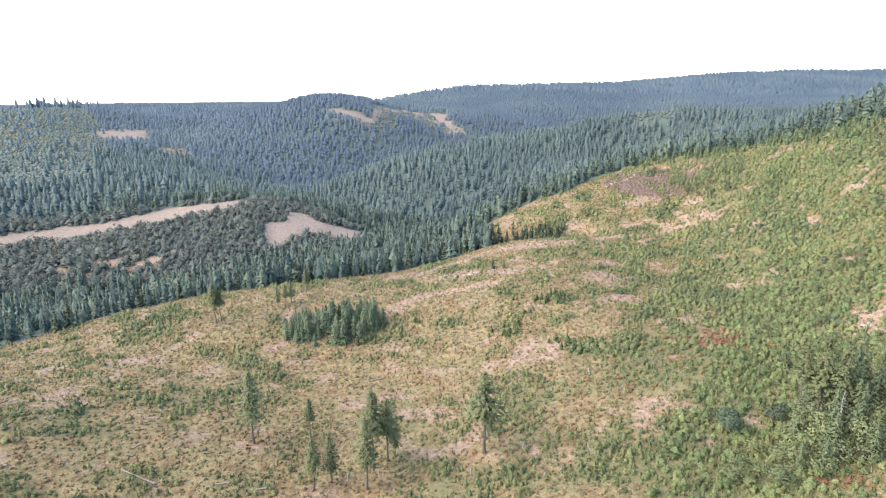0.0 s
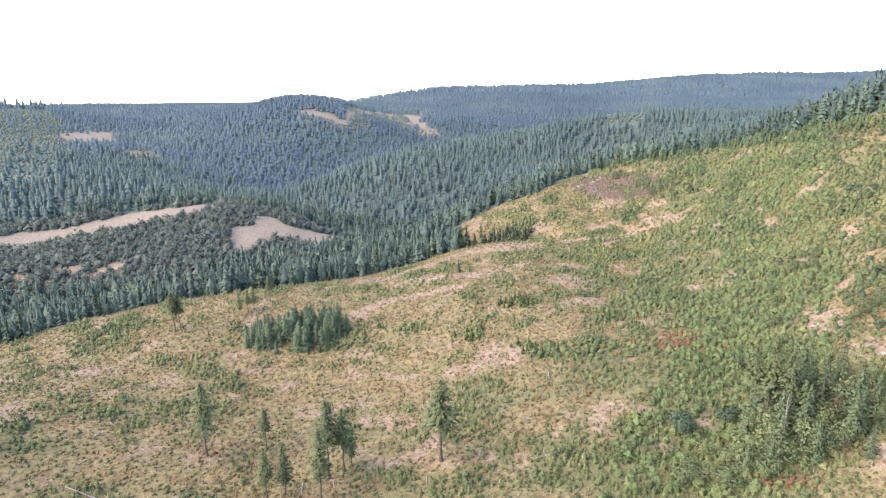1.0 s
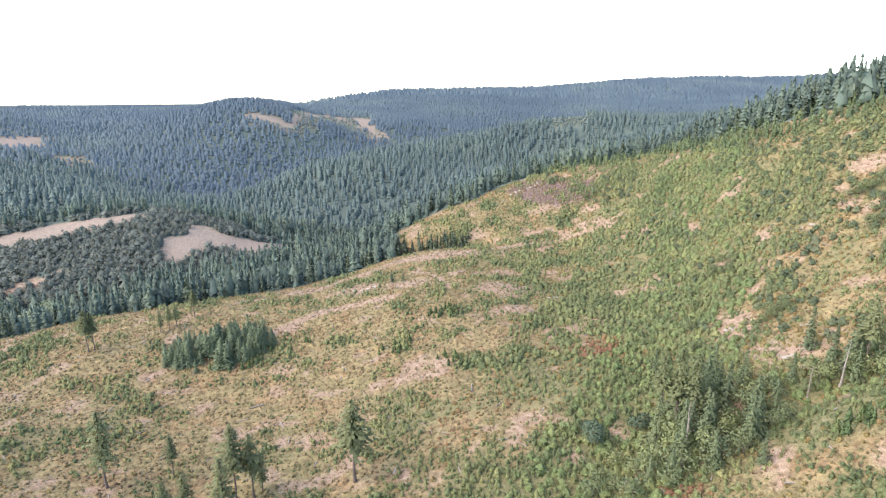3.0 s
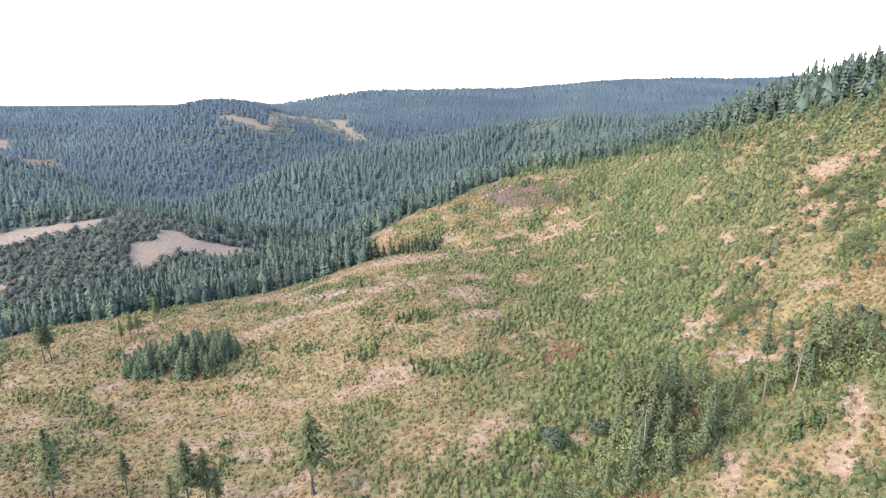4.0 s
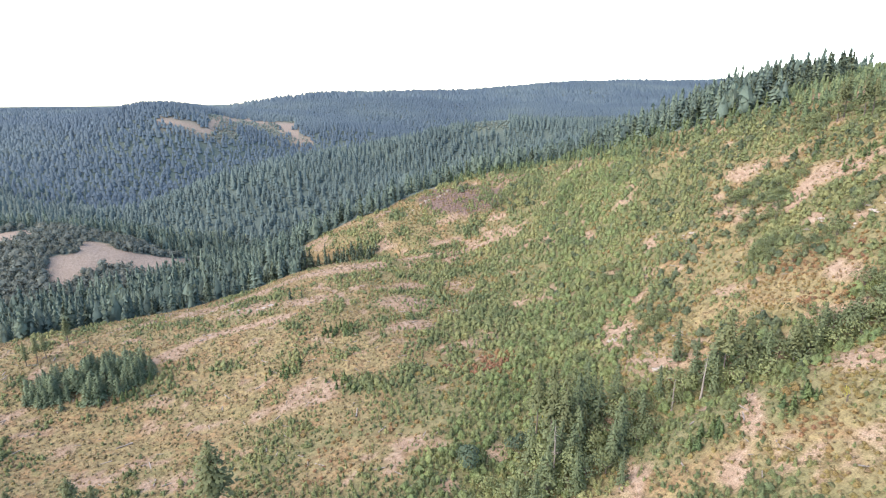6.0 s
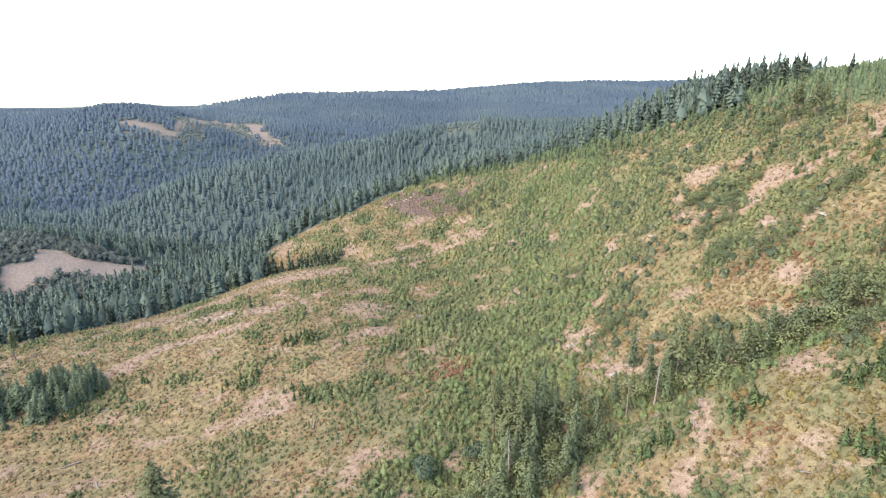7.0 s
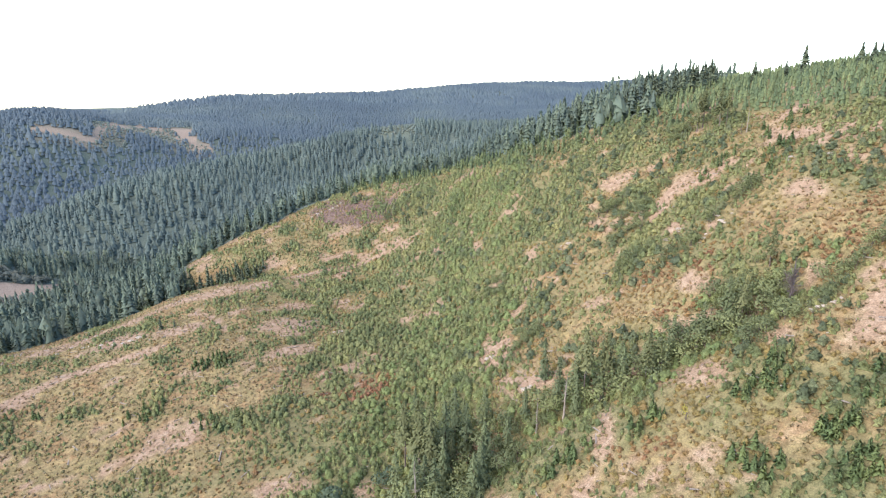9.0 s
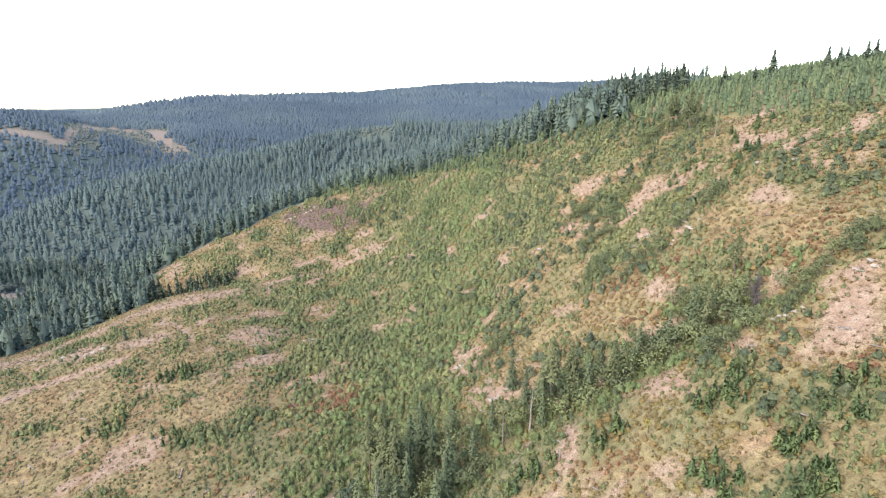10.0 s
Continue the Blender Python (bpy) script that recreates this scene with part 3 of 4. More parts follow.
def jittered(x0, x1, y0, y1, step):
    X, Y = np.meshgrid(np.arange(x0, x1, step), np.arange(y0, y1, step))
    X = X + rng.uniform(-0.48, 0.48, X.shape) * step
    Y = Y + rng.uniform(-0.48, 0.48, Y.shape) * step
    return X.ravel(), Y.ravel()


FIR = foliage("fir_needles", [(0.0, (0.100, 0.132, 0.102)), (0.35, (0.130, 0.168, 0.124)), (0.65, (0.152, 0.194, 0.136)), (0.9, (0.180, 0.222, 0.150))], 0.012, grain=0.18)
# Mid-distance haze is put into these bluer, lighter needle colours.
MID_FIR_HAZED = foliage("hazed_mid_fir_needles", [(0.05, (0.096, 0.128, 0.116)), (0.4, (0.122, 0.160, 0.138)), (0.7, (0.144, 0.184, 0.150)), (0.95, (0.172, 0.212, 0.162))], 0.009, single=0.35, stand=1.3, grain=0.1)
# Far haze is in this bluer base colour; its slow drift imitates hillside shading.
FAR_FIR_HAZED = foliage("hazed_far_fir_needles", [(0.1, (0.096, 0.130, 0.148)), (0.4, (0.112, 0.150, 0.168)), (0.62, (0.128, 0.168, 0.178)), (0.9, (0.156, 0.198, 0.188))], 0.005, single=0.14, stand=1.7, grain=0.06)
YOUNG_FIR = foliage("young_fir_needles", [(0.0, (0.110, 0.149, 0.072)), (0.5, (0.155, 0.196, 0.089)), (0.9, (0.210, 0.242, 0.102))], 0.02)
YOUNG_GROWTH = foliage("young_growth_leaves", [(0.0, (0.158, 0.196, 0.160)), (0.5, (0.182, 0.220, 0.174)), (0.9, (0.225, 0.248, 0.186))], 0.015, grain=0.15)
SHRUB = foliage("shrub_leaves", [(0.0, (0.116, 0.144, 0.062)), (0.3, (0.178, 0.208, 0.086)), (0.6, (0.252, 0.266, 0.104)), (0.95, (0.372, 0.340, 0.132))], 0.05, grain=0.24, leafy=0.5)
THICKET = foliage("thicket_leaves", [(0.0, (0.132, 0.176, 0.068)), (0.35, (0.188, 0.240, 0.088)), (0.7, (0.252, 0.294, 0.108)), (1.0, (0.322, 0.334, 0.126))], 0.05, grain=0.24, leafy=0.45)
HERB = foliage("herb_tufts", [(0.0, (0.150, 0.172, 0.075)), (0.3, (0.232, 0.214, 0.090)), (0.6, (0.296, 0.236, 0.104)), (0.82, (0.304, 0.222, 0.106)), (1.0, (0.286, 0.192, 0.100))], 0.11, leafy=0.4)
AUTUMN = foliage("turning_leaves", [(0.0, (0.272, 0.232, 0.082)), (0.35, (0.340, 0.255, 0.092)), (0.65, (0.350, 0.215, 0.090)), (0.95, (0.310, 0.155, 0.084))], 0.05, grain=0.2, leafy=0.45)
STRAW = foliage("dry_grass", [(0.0, (0.216, 0.164, 0.076)), (0.5, (0.308, 0.228, 0.113)), (0.9, (0.385, 0.300, 0.158))], 0.04)
SCRUB = foliage("scrub_oak_leaves", [(0.0, (0.122, 0.138, 0.108)), (0.5, (0.146, 0.160, 0.122)), (0.9, (0.178, 0.184, 0.138))], 0.02, grain=0.15)
SLOPE_SCRUB = foliage("slope_scrub_leaves", [(0.0, (0.110, 0.135, 0.070)), (0.5, (0.150, 0.175, 0.085)), (0.9, (0.21, 0.22, 0.11))], 0.04, leafy=0.5)
BARK = bark("conifer_bark", (0.07, 0.05, 0.038), (0.15, 0.11, 0.085))
DEADWOOD = bark("weathered_wood", (0.19, 0.15, 0.115), (0.31, 0.26, 0.20))

# ---- the woods ----
WOOD_NEAR = [tier_conifer(11, 9, 0.165, 0.04, 0.35, 0.32, 0.8, 0.28) for _ in range(8)] + [slim(full_bush(26, 0.2), 0.42) for _ in range(3)]
WOOD_MID = [tier_conifer(4, 8, up=0.5, rough=0.16, taper=0.75, ragged=0.12) for _ in range(8)]
WOOD_YOUNG = [tier_conifer(3, 6, 0.22) for _ in range(8)]
WOOD_FAR = [tier_conifer(2, 5, 0.25, up=0.95, rough=0.06) for _ in range(8)]
WOOD_LAST = [tier_conifer(1, 6, 0.3, up=1.0, rough=0.08) for _ in range(5)]


def sector(x, y, lo, hi):
    d, a = np.hypot(x, y), np.degrees(np.arctan2(x, y))
    return (d >= lo) & (d < hi) & (a > -47) & (a < 74)


def crest_distance(x, y):
    """How far off the wooded spur's crest lies, by direction; far haze colour starts beyond."""
    return np.interp(np.degrees(np.arctan2(x, y)), [-47, -25, -16, -3, 6, 14.5, 22, 40], [720, 680, 590, 605, 695, 765, 810, 760]) + 50 * (fractal(x, y, 40, 71, 2) - 0.5) + 130 * (lattice(np.round(x, 2), np.round(y, 2), 3) - 0.5) * np.clip(-np.degrees(np.arctan2(x, y)) / 12, 0, 1)


# Rings of wood by distance; haze is painted into the three outer ones.
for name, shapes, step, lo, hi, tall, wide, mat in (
        ("conifer_wood", WOOD_NEAR, 4.5, 150, 430, 13.5, 1.12, FIR), ("conifer_wood", WOOD_MID, 5.2, 430, 0, 10.6, 1.5, MID_FIR_HAZED),
        ("far_conifer_wood", WOOD_FAR, 5.4, 0, 1350, 8.4, 1.65, FAR_FIR_HAZED), ("far_conifer_wood", WOOD_LAST, 12.5, 1350, 2900, 15, 1.7, FAR_FIR_HAZED)):
    x, y = jittered(-(hi or 900), hi or 900, 0, hi or 900, step)
    keep = sector(x, y, lo, hi or 900)
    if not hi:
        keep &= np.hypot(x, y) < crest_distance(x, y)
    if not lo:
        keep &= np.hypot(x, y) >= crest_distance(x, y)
    x, y = x[keep], y[keep]
    keep = wooded(x, y) & ~inside(SPUR, x, y) & (fractal(x, y, 30, 77, 2) > 0.1) & (rng.uniform(0, 1, len(x)) > 0.1)
    x, y = x[keep], y[keep]
    if lo == 150:
        rim = (to_line(CLEARCUT[:17], x, y) < 15) & (rng.uniform(0, 1, len(x)) < 0.85)
        RIM = list(zip(x[rim], y[rim]))[::5]
        half = np.where(rim)[0][::5]
        x, y = np.delete(x, half), np.delete(y, half)
    high = tall * (0.62 + 0.55 * fractal(x, y, 70, 12, 2)) * (rng.uniform(0.78, 1.18, len(x)) if mat is FAR_FIR_HAZED else rng.uniform(0.64, 1.3, len(x)))
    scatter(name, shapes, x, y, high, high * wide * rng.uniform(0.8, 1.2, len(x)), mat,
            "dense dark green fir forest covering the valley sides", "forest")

# tall firs along the far hilltop, in the hazed colour
x, y = rng.uniform(-560, -440, 60), rng.uniform(0, 1, 60)
y = 770 + (x + 540) * 0.85 + y * 30
high = rng.uniform(9, 18, 60) * np.where(x < -490, 1.0, 0.75)
scatter("hilltop_firs", WOOD_MID, x, y, high, high * 1.1, FAR_FIR_HAZED, "uneven row of tall dark firs on the far hilltop", "trees")

# young plantation up the slope
x, y = jittered(200, 420, -20, 320, 2.3)
keep = inside(PLANTATION, x, y) & sector(x, y, 100, 400) & (fractal(x, y, 14, 331, 2) > 0.2)
x, y = x[keep], y[keep]
high = rng.uniform(2.2, 4.8, len(x))
scatter("young_conifer_plantation", WOOD_YOUNG, x, y, high, high * 1.0, YOUNG_FIR, "dense rows of young light green conifers on the upper slope", "plantation")

# young trees between the tall wood and the clear-cut
x, y = jittered(90, 215, 170, 335, 3.0)
keep = (to_line(CLEARCUT[12:18], x, y) < 9 + 7 * fractal(x, y, 20, 611, 2)) & (rng.uniform(0, 1, len(x)) < 0.75)
x, y = x[keep], y[keep]
high = rng.uniform(2.5, 6.5, len(x))
scatter("forest_edge_saplings", WOOD_NEAR, x, y, high, high * rng.uniform(1.1, 1.6, len(x)), YOUNG_FIR, "mixed young trees along the edge of the tall forest", "young trees")

# low scrub on the bare spur and young growth on the far cuts
BUSHES = [ragged_bush(3, 6, 7) for _ in range(12)]
SAPLINGS = [ragged_bush(3, 6, 4, 1.2) for _ in range(8)] + [tier_conifer(3, 6, 0.34, 0.02) for _ in range(4)]
BIG_BUSHES = [full_bush(26, 0.2) for _ in range(6)]
x, y = jittered(-340, -20, 275, 395, 2.6)
keep = inside(SPUR, x, y) & (wooded(x, y) | (patch(RED_PATCH, x, y, 7, 14) & (rng.uniform(0, 1, len(x)) < 0.3))) & (fractal(x, y, 24, 55, 2) > 0.06)
x, y = x[keep], y[keep]
high = rng.uniform(2.8, 8.0, len(x)) * (0.6 + 0.7 * fractal(x, y, 40, 17, 2))
scatter("oak_scrub", BIG_BUSHES, x, y, high, high * rng.uniform(0.85, 1.25, len(x)), SCRUB, "grey-green oak scrub and small trees on the bare spur", "scrub")
for poly, step, share in ((WEST_CUT, 3.6, 0.95), (EAST_CUT, 4, 0.95), (MID_CUT, 4.2, 0.9), (RED_CUT, 6, 0.6)):
    px, py = [p[0] for p in poly], [p[1] for p in poly]
    x, y = jittered(min(px), max(px), min(py), max(py), step)
    keep = patch(poly, x, y, 34, 80) & (rng.uniform(0, 1, len(x)) < share)
    if poly is MID_CUT:
        keep &= to_line(MID_CUT[:6], x, y) + 40 * fractal(x, y, 40, 83, 2) > 29
    x, y = x[keep], y[keep]
    high = rng.uniform(1.2, 2.6, len(x))
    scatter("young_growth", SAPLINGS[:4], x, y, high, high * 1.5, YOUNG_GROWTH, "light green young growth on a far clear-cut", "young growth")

# ---- clear-cut cover ----
TUFTS = [tussock() for _ in range(8)]
SMALL = [full_bush(20, 0.2) for _ in range(8)]
x, y = jittered(-200, 225, 40, 330, 1.22)
keep = patch(CLEARCUT, x, y, 3, 16) & sector(x, y, 60, 400)
x, y = x[keep], y[keep]
lush, bare = lushness(x, y), bareness(x, y)
die = rng.uniform(0, 1, len(x))
rust = patches([(a, b, 1.5 * r, 1.8 * s) for a, b, r, s in RUST], x, y)
gold = patches(GOLD, x, y)
warm = fractal(x, y, 12, 91, 3) + 0.5 * np.maximum(rust, gold) + 0.1 * np.clip((x - 90) / 30, 0, 1)
tufted = np.clip((fractal(x, y, 7.5, 515, 2) - 0.5) * 3.4, -0.75, 0.75)
green = die < np.clip(lush * 1.2 - 0.17 + 0.72 * tufted, 0.03, 0.9) * (1 - 0.7 * bare) * (1 - 0.75 * rust) * (1 - 0.45 * gold)
turned = ~green & (warm > 0.46) & (rng.uniform(0, 1, len(x)) < np.clip((warm - 0.4) * 3.4, 0, 0.9) * np.clip(0.2 + (x - 30) / 70, 0.2, 1) * (0.4 + 0.6 * np.maximum(rust, gold))) & (bare < 0.5)
size = 0.42 + 1.4 * np.clip(lush + 0.3 * tufted, 0.15, 1) * rng.uniform(0.3, 1.3, len(x)) ** 1.6
close = np.hypot(x - 25, y) < 150
for some, shapes in ((green & close, [full_bush(28, 0.17) for _ in range(8)] + SAPLINGS[8:]), (green & ~close, BUSHES + SAPLINGS)):
    scatter("shrub_cover", shapes, x[some], y[some], size[some], size[some] * rng.uniform(0.65, 1.15, some.sum()), SHRUB,
            "low green shrubs and saplings scattered over the clear-cut", "shrubs", tone=plant_tone(x[some], y[some]))
scatter("turning_shrub_cover", SMALL, x[turned], y[turned], 0.35 + 0.55 * size[turned], 0.5 + 0.75 * size[turned], AUTUMN,
        "low yellow and rust shrubs turning colour on the slope", "shrubs", tone=np.clip(0.1 + 0.5 * plant_tone(x[turned], y[turned]) + 0.6 * rust[turned] - 0.1 * gold[turned], 0, 1))
LOW = [ragged_bush(1, 7, 4) for _ in range(10)]
x, y = jittered(-200, 225, 40, 330, 1.28)
keep = patch(CLEARCUT, x, y, 3, 16) & sector(x, y, 60, 360) & (rng.uniform(0, 1, len(x)) > 0.2 + 0.65 * bareness(x, y))
x, y = x[keep], y[keep]
high = rng.uniform(0.3, 1.0, len(x)) ** 1.2
scatter("herb_cover", LOW, x, y, high, high * rng.uniform(0.9, 1.6, len(x)), HERB, "low tufts of yellowing herbs and bracken covering the slope", "undergrowth",
        tone=np.clip(1.0 - lushness(x, y) + 0.2 * patches(GOLD, x, y) + rng.normal(0, 0.22, len(x)), 0, 1))
x, y = jittered(-200, 225, 40, 330, 1.9)
keep = patch(CLEARCUT, x, y, 3, 16) & sector(x, y, 60, 330) & (lushness(x, y) < 0.7)
x, y = x[keep], y[keep]
high = rng.uniform(0.25, 0.7, len(x))
scatter("dry_grass_tufts", TUFTS, x, y, high, rng.uniform(0.6, 1.5, len(x)), STRAW, "tufts of straw-coloured dry grass on the slope", "grass")
# scrub of the steep upper slope, in loose patches
x, y = jittered(110, 222, 50, 320, 2.6)
keep = patch(CLEARCUT, x, y, 3, 16) & (fractal(x, y, 17, 401, 3) + 0.35 * patches(OAKS, x, y) + 0.08 * np.clip((x - 130) / 40, 0, 1) > 0.55) & (bareness(x, y) < 0.35)
x, y = x[keep], y[keep]
high = rng.uniform(0.9, 2.5, len(x))
scatter("slope_scrub", [leaf_clump(34, 0.9, 0.16) for _ in range(4)] + [ragged_bush(4, 8, 12) for _ in range(4)], x, y, high, high * rng.uniform(0.8, 1.25, len(x)), SLOPE_SCRUB, "grey-green scrub in loose patches on the upper slope", "scrub")
# taller thicket along the draws
x, y = jittered(40, 185, 78, 265, 2.3)
keep = (np.minimum(to_line(DRAW, x, y) * 0.75, to_line(SIDE_DRAW, x, y) * 1.5) < 15 + 8 * fractal(x, y, 15, 201, 2) - 6) & (rng.uniform(0, 1, len(x)) < 0.85) & (bareness(x, y) < 0.5)
x, y = x[keep], y[keep]
high = rng.uniform(1.2, 3.4, len(x))
scatter("draw_thicket", [full_bush(40) for _ in range(8)], x, y, high, high * rng.uniform(0.75, 1.1, len(x)), THICKET, "tall green broadleaf thicket filling the moist draw", "thicket", tone=np.clip(plant_tone(x, y) + 0.15, 0, 1))

# weathered slash left from the felling
STICK = (np.array([(-0.5, -0.5, 0), (0.5, -0.5, 0), (0.5, 0.5, 0), (-0.5, 0.5, 0), (-0.35, -0.4, 1), (0.35, -0.4, 1), (0.3, 0.4, 1), (-0.3, 0.4, 1)]),
         np.array([(0, 1, 5, 4), (1, 2, 6, 5), (2, 3, 7, 6), (3, 0, 4, 7), (4, 5, 6, 7)]))


def lying(V):
    """A stick laid on its side, 1 m long and thin."""
    return np.stack([V[:, 2] - 0.5, V[:, 1] * 0.09, V[:, 0] * 0.12 + 0.06], -1)


x, y = jittered(-190, 220, 45, 325, 4.0)
keep = inside(CLEARCUT, x, y) & (rng.uniform(0, 1, len(x)) < 0.15 + 0.5 * bareness(x, y))
x, y = x[keep], y[keep]
length = rng.uniform(0.8, 3.2, len(x))
scatter("felling_slash", [(lying(STICK[0]), STICK[1], None)], x, y, rng.uniform(0.8, 1.8, len(x)), length, DEADWOOD,
        "pale weathered sticks and tops left on the ground after felling", "branches", sink=-0.02)

# ---- single things ----


def each(name, stops):
    """Foliage that takes its tone from the single plant."""
    mat, nt, b = nodes_of(name)
    info = nt.nodes.new("ShaderNodeObjectInfo")
    col = ramp(nt, info.outputs["Random"], stops)
    fine = ramp(nt, noise_of(nt, 1.6, 4), [(0.3, (0.78, 0.79, 0.8)), (0.7, (1.18, 1.18, 1.14))])
    nt.links.new(mix(nt, 1.0, col, fine, 'MULTIPLY'), b.inputs["Base Color"])
    b.inputs["Roughness"].default_value, b.inputs["Specular IOR Level"].default_value = 0.7, 0.25
    thin(nt, b)
    return mat


PINE = each("pine_needles", [(0.0, (0.138, 0.147, 0.064)), (0.5, (0.166, 0.173, 0.074)), (1.0, (0.202, 0.205, 0.090))])
DRAW_FIR = each("green_fir_needles", [(0.0, (0.130, 0.154, 0.074)), (0.5, (0.158, 0.184, 0.086)), (1.0, (0.192, 0.214, 0.100))])
FIR_ONE = each("fir_needles_single", [(0.0, (0.118, 0.144, 0.092)), (0.5, (0.144, 0.172, 0.104)), (1.0, (0.176, 0.202, 0.118))])
YOUNG_ONE = each("young_fir_needles_single", [(0.0, (0.111, 0.155, 0.062)), (0.5, (0.150, 0.196, 0.073)), (1.0, (0.208, 0.247, 0.090))])
OAK_LEAF = each("oak_leaves", [(0.0, (0.143, 0.165, 0.077)), (0.5, (0.189, 0.207, 0.090)), (1.0, (0.247, 0.262, 0.107))])
ASH_LEAF = each("pale_leaves", [(0.0, (0.205, 0.240, 0.150)), (1.0, (0.285, 0.315, 0.190))])
YELLOW_LEAF = each("yellow_leaves", [(0.0, (0.375, 0.315, 0.045)), (1.0, (0.465, 0.405, 0.075))])
BLUE_LEAF = each("blue_green_leaves", [(0.0, (0.091, 0.122, 0.073)), (1.0, (0.117, 0.152, 0.086))])
DRY_TWIG = each("dry_twigs", [(0.0, (0.180, 0.143, 0.135)), (1.0, (0.225, 0.180, 0.165))])


def stone_material():
    mat, nt, b = nodes_of("pale_rock")
    f = noise_of(nt, 1.4, 6)
    nt.links.new(ramp(nt, f, [(0.25, (0.20, 0.155, 0.11)), (0.5, (0.32, 0.262, 0.192)), (0.75, (0.42, 0.355, 0.27))]), b.inputs["Base Color"])
    b.inputs["Roughness"].default_value = 0.9
    bump(nt, b, f, 0.7, 0.15)
    return mat


ROCK = stone_material()


def stem(h, r0, r1, sides=7, rings=5, lean=0.0, base=(0, 0, -0.3), bend=0.0):
    """A tapered, slightly crooked stem or limb."""
    V, F = [], []
    for k in range(rings + 1):
        t = k / rings
        r = r0 + (r1 - r0) * t ** 0.8 + (0.35 * r0 if k == 0 else 0)
        ox = base[0] + lean * h * t + bend * h * math.sin(t * 3.1) + rng.normal(0, 0.004) * h
        oy = base[1] + rng.normal(0, 0.004) * h
        for s in range(sides):
            a = s * 6.2832 / sides
            V.append((ox + r * math.cos(a), oy + r * math.sin(a), base[2] + (h - base[2]) * t))
    for k in range(rings):
        for s in range(sides):
            a, b = k * sides + s, k * sides + (s + 1) % sides
            F.append((a, b, b + sides, a + sides))
    return np.array(V), np.array(F)


def part(name, shape, mat, parent, label=""):
    ob = new(name, mesh_of(name, shape[0], shape[1], [mat], normals=shape[2] if len(shape) > 2 else None))
    ob.parent = parent
    return tagged(ob, label) if label else ob


def base_of(name, label, category, group=""):
    e = new(name)
    e.empty_display_size = 0.5
    return tagged(e, label, category, group)


def make_pine(h, thin):
    """A tall conifer with a bare lower stem: trunk, dead limbs, crown. Built for height h."""
    e = base_of("conifer_tree", "tall slender feathery conifer with a bare lower trunk on open slope", "tree", "lone conifers on the clear-cut")
    trunk = part("trunk", stem(h * 0.97, 0.0105 * h + 0.04, 0.03, 8, 7, rng.normal(0, 0.012), bend=rng.normal(0, 0.008)), BARK, e)
    part("crown", sprays(h, thin, 0.165 * h, 26, 7, 0.45, 0.22, 0.55, 6, 0.031), PINE, e)
    for k in range(4):
        a, z = rng.uniform(0, 6.28), h * (thin * rng.uniform(0.55, 1.0))
        L = rng.uniform(0.04, 0.09) * h
        V, F = stem(L, 0.05, 0.015, 5, 2, base=(0, 0, 0))
        V = np.stack([V[:, 2] * math.cos(a) - V[:, 1] * math.sin(a), V[:, 2] * math.sin(a) + V[:, 1] * math.cos(a), z - V[:, 2] * 0.25 + V[:, 0]], -1)
        part("limb", (V, F), DEADWOOD, trunk, "dead grey limb stub")
    return e


def make_fir(h, mat, wide=0.2, whorls=20, per=7, label="dark green fir with branches almost to the ground", group="", name="fir_tree", feathery=False):
    e = base_of(name, label, "tree", group)
    part("trunk", stem(h * 0.985, 0.013 * h + 0.03, 0.03, 6, 4), BARK, e)
    part("crown", sprays(h, 0.06, wide * h * 1.05, whorls, per, 0.4, 0.1, 0.85, 5, 0.042) if feathery else fir_crown(h, wide, whorls // 2 + 5, per + 4), mat, e)
    return e


def make_broadleaf(h, mat, name, label, wide=0.9, n=260, group="", category="tree", leaf=0.09):
    """A round-headed tree or bush: stem, limbs and a crown of many leaf sprays with gaps."""
    e = base_of(name, label, category, group)
    trunk = part("trunk", stem(h * 0.55, 0.03 * h + 0.02, 0.03, 6, 3, rng.normal(0, 0.05)), BARK, e)
    for k in range(3):
        a = k * 2.1 + rng.uniform(-0.4, 0.4)
        V, F = stem(h * 0.45, 0.018 * h, 0.01, 5, 2, base=(0, 0, 0))
        t = V[:, 2]
        part("limb", (np.stack([V[:, 0] + t * 0.6 * math.cos(a), V[:, 1] + t * 0.6 * math.sin(a), h * 0.25 + t * 0.9], -1), F), BARK, trunk)
    V, F, N = leaf_clump(n, 1.15, leaf)
    V = V * (h * wide, h * wide, h)
    part("crown", (V, F, N), mat, e)
    return e


def make_snag(h, label, twigs=14, mat=None, reach=1.0):
    e = base_of("dead_tree", label, "dead tree", "dead standing trees")
    mat = mat or DEADWOOD
    trunk = part("trunk", stem(h, 0.02 * h + 0.05, 0.04, 7, 6, rng.normal(0, 0.03)), mat, e)
    for k in range(twigs):
        a, z = rng.uniform(0, 6.28), h * rng.uniform(0.3 if reach == 1.0 else 0.08, 0.97 if reach == 1.0 else 0.7)
        L = rng.uniform(0.05, 0.13) * h * (1.25 - z / h) * reach + 0.2
        V, F = stem(L, 0.045 * reach ** 0.4, 0.012, 4, 2, base=(0, 0, 0))
        rise = rng.uniform(-0.5, 0.5) if reach == 1.0 else rng.uniform(0.3, 1.6)
        V = np.stack([V[:, 2] * math.cos(a) - V[:, 1] * math.sin(a), V[:, 2] * math.sin(a) + V[:, 1] * math.cos(a), z + V[:, 2] * rise + V[:, 0]], -1)
        part("branch", (V, F), mat, trunk)
    return e


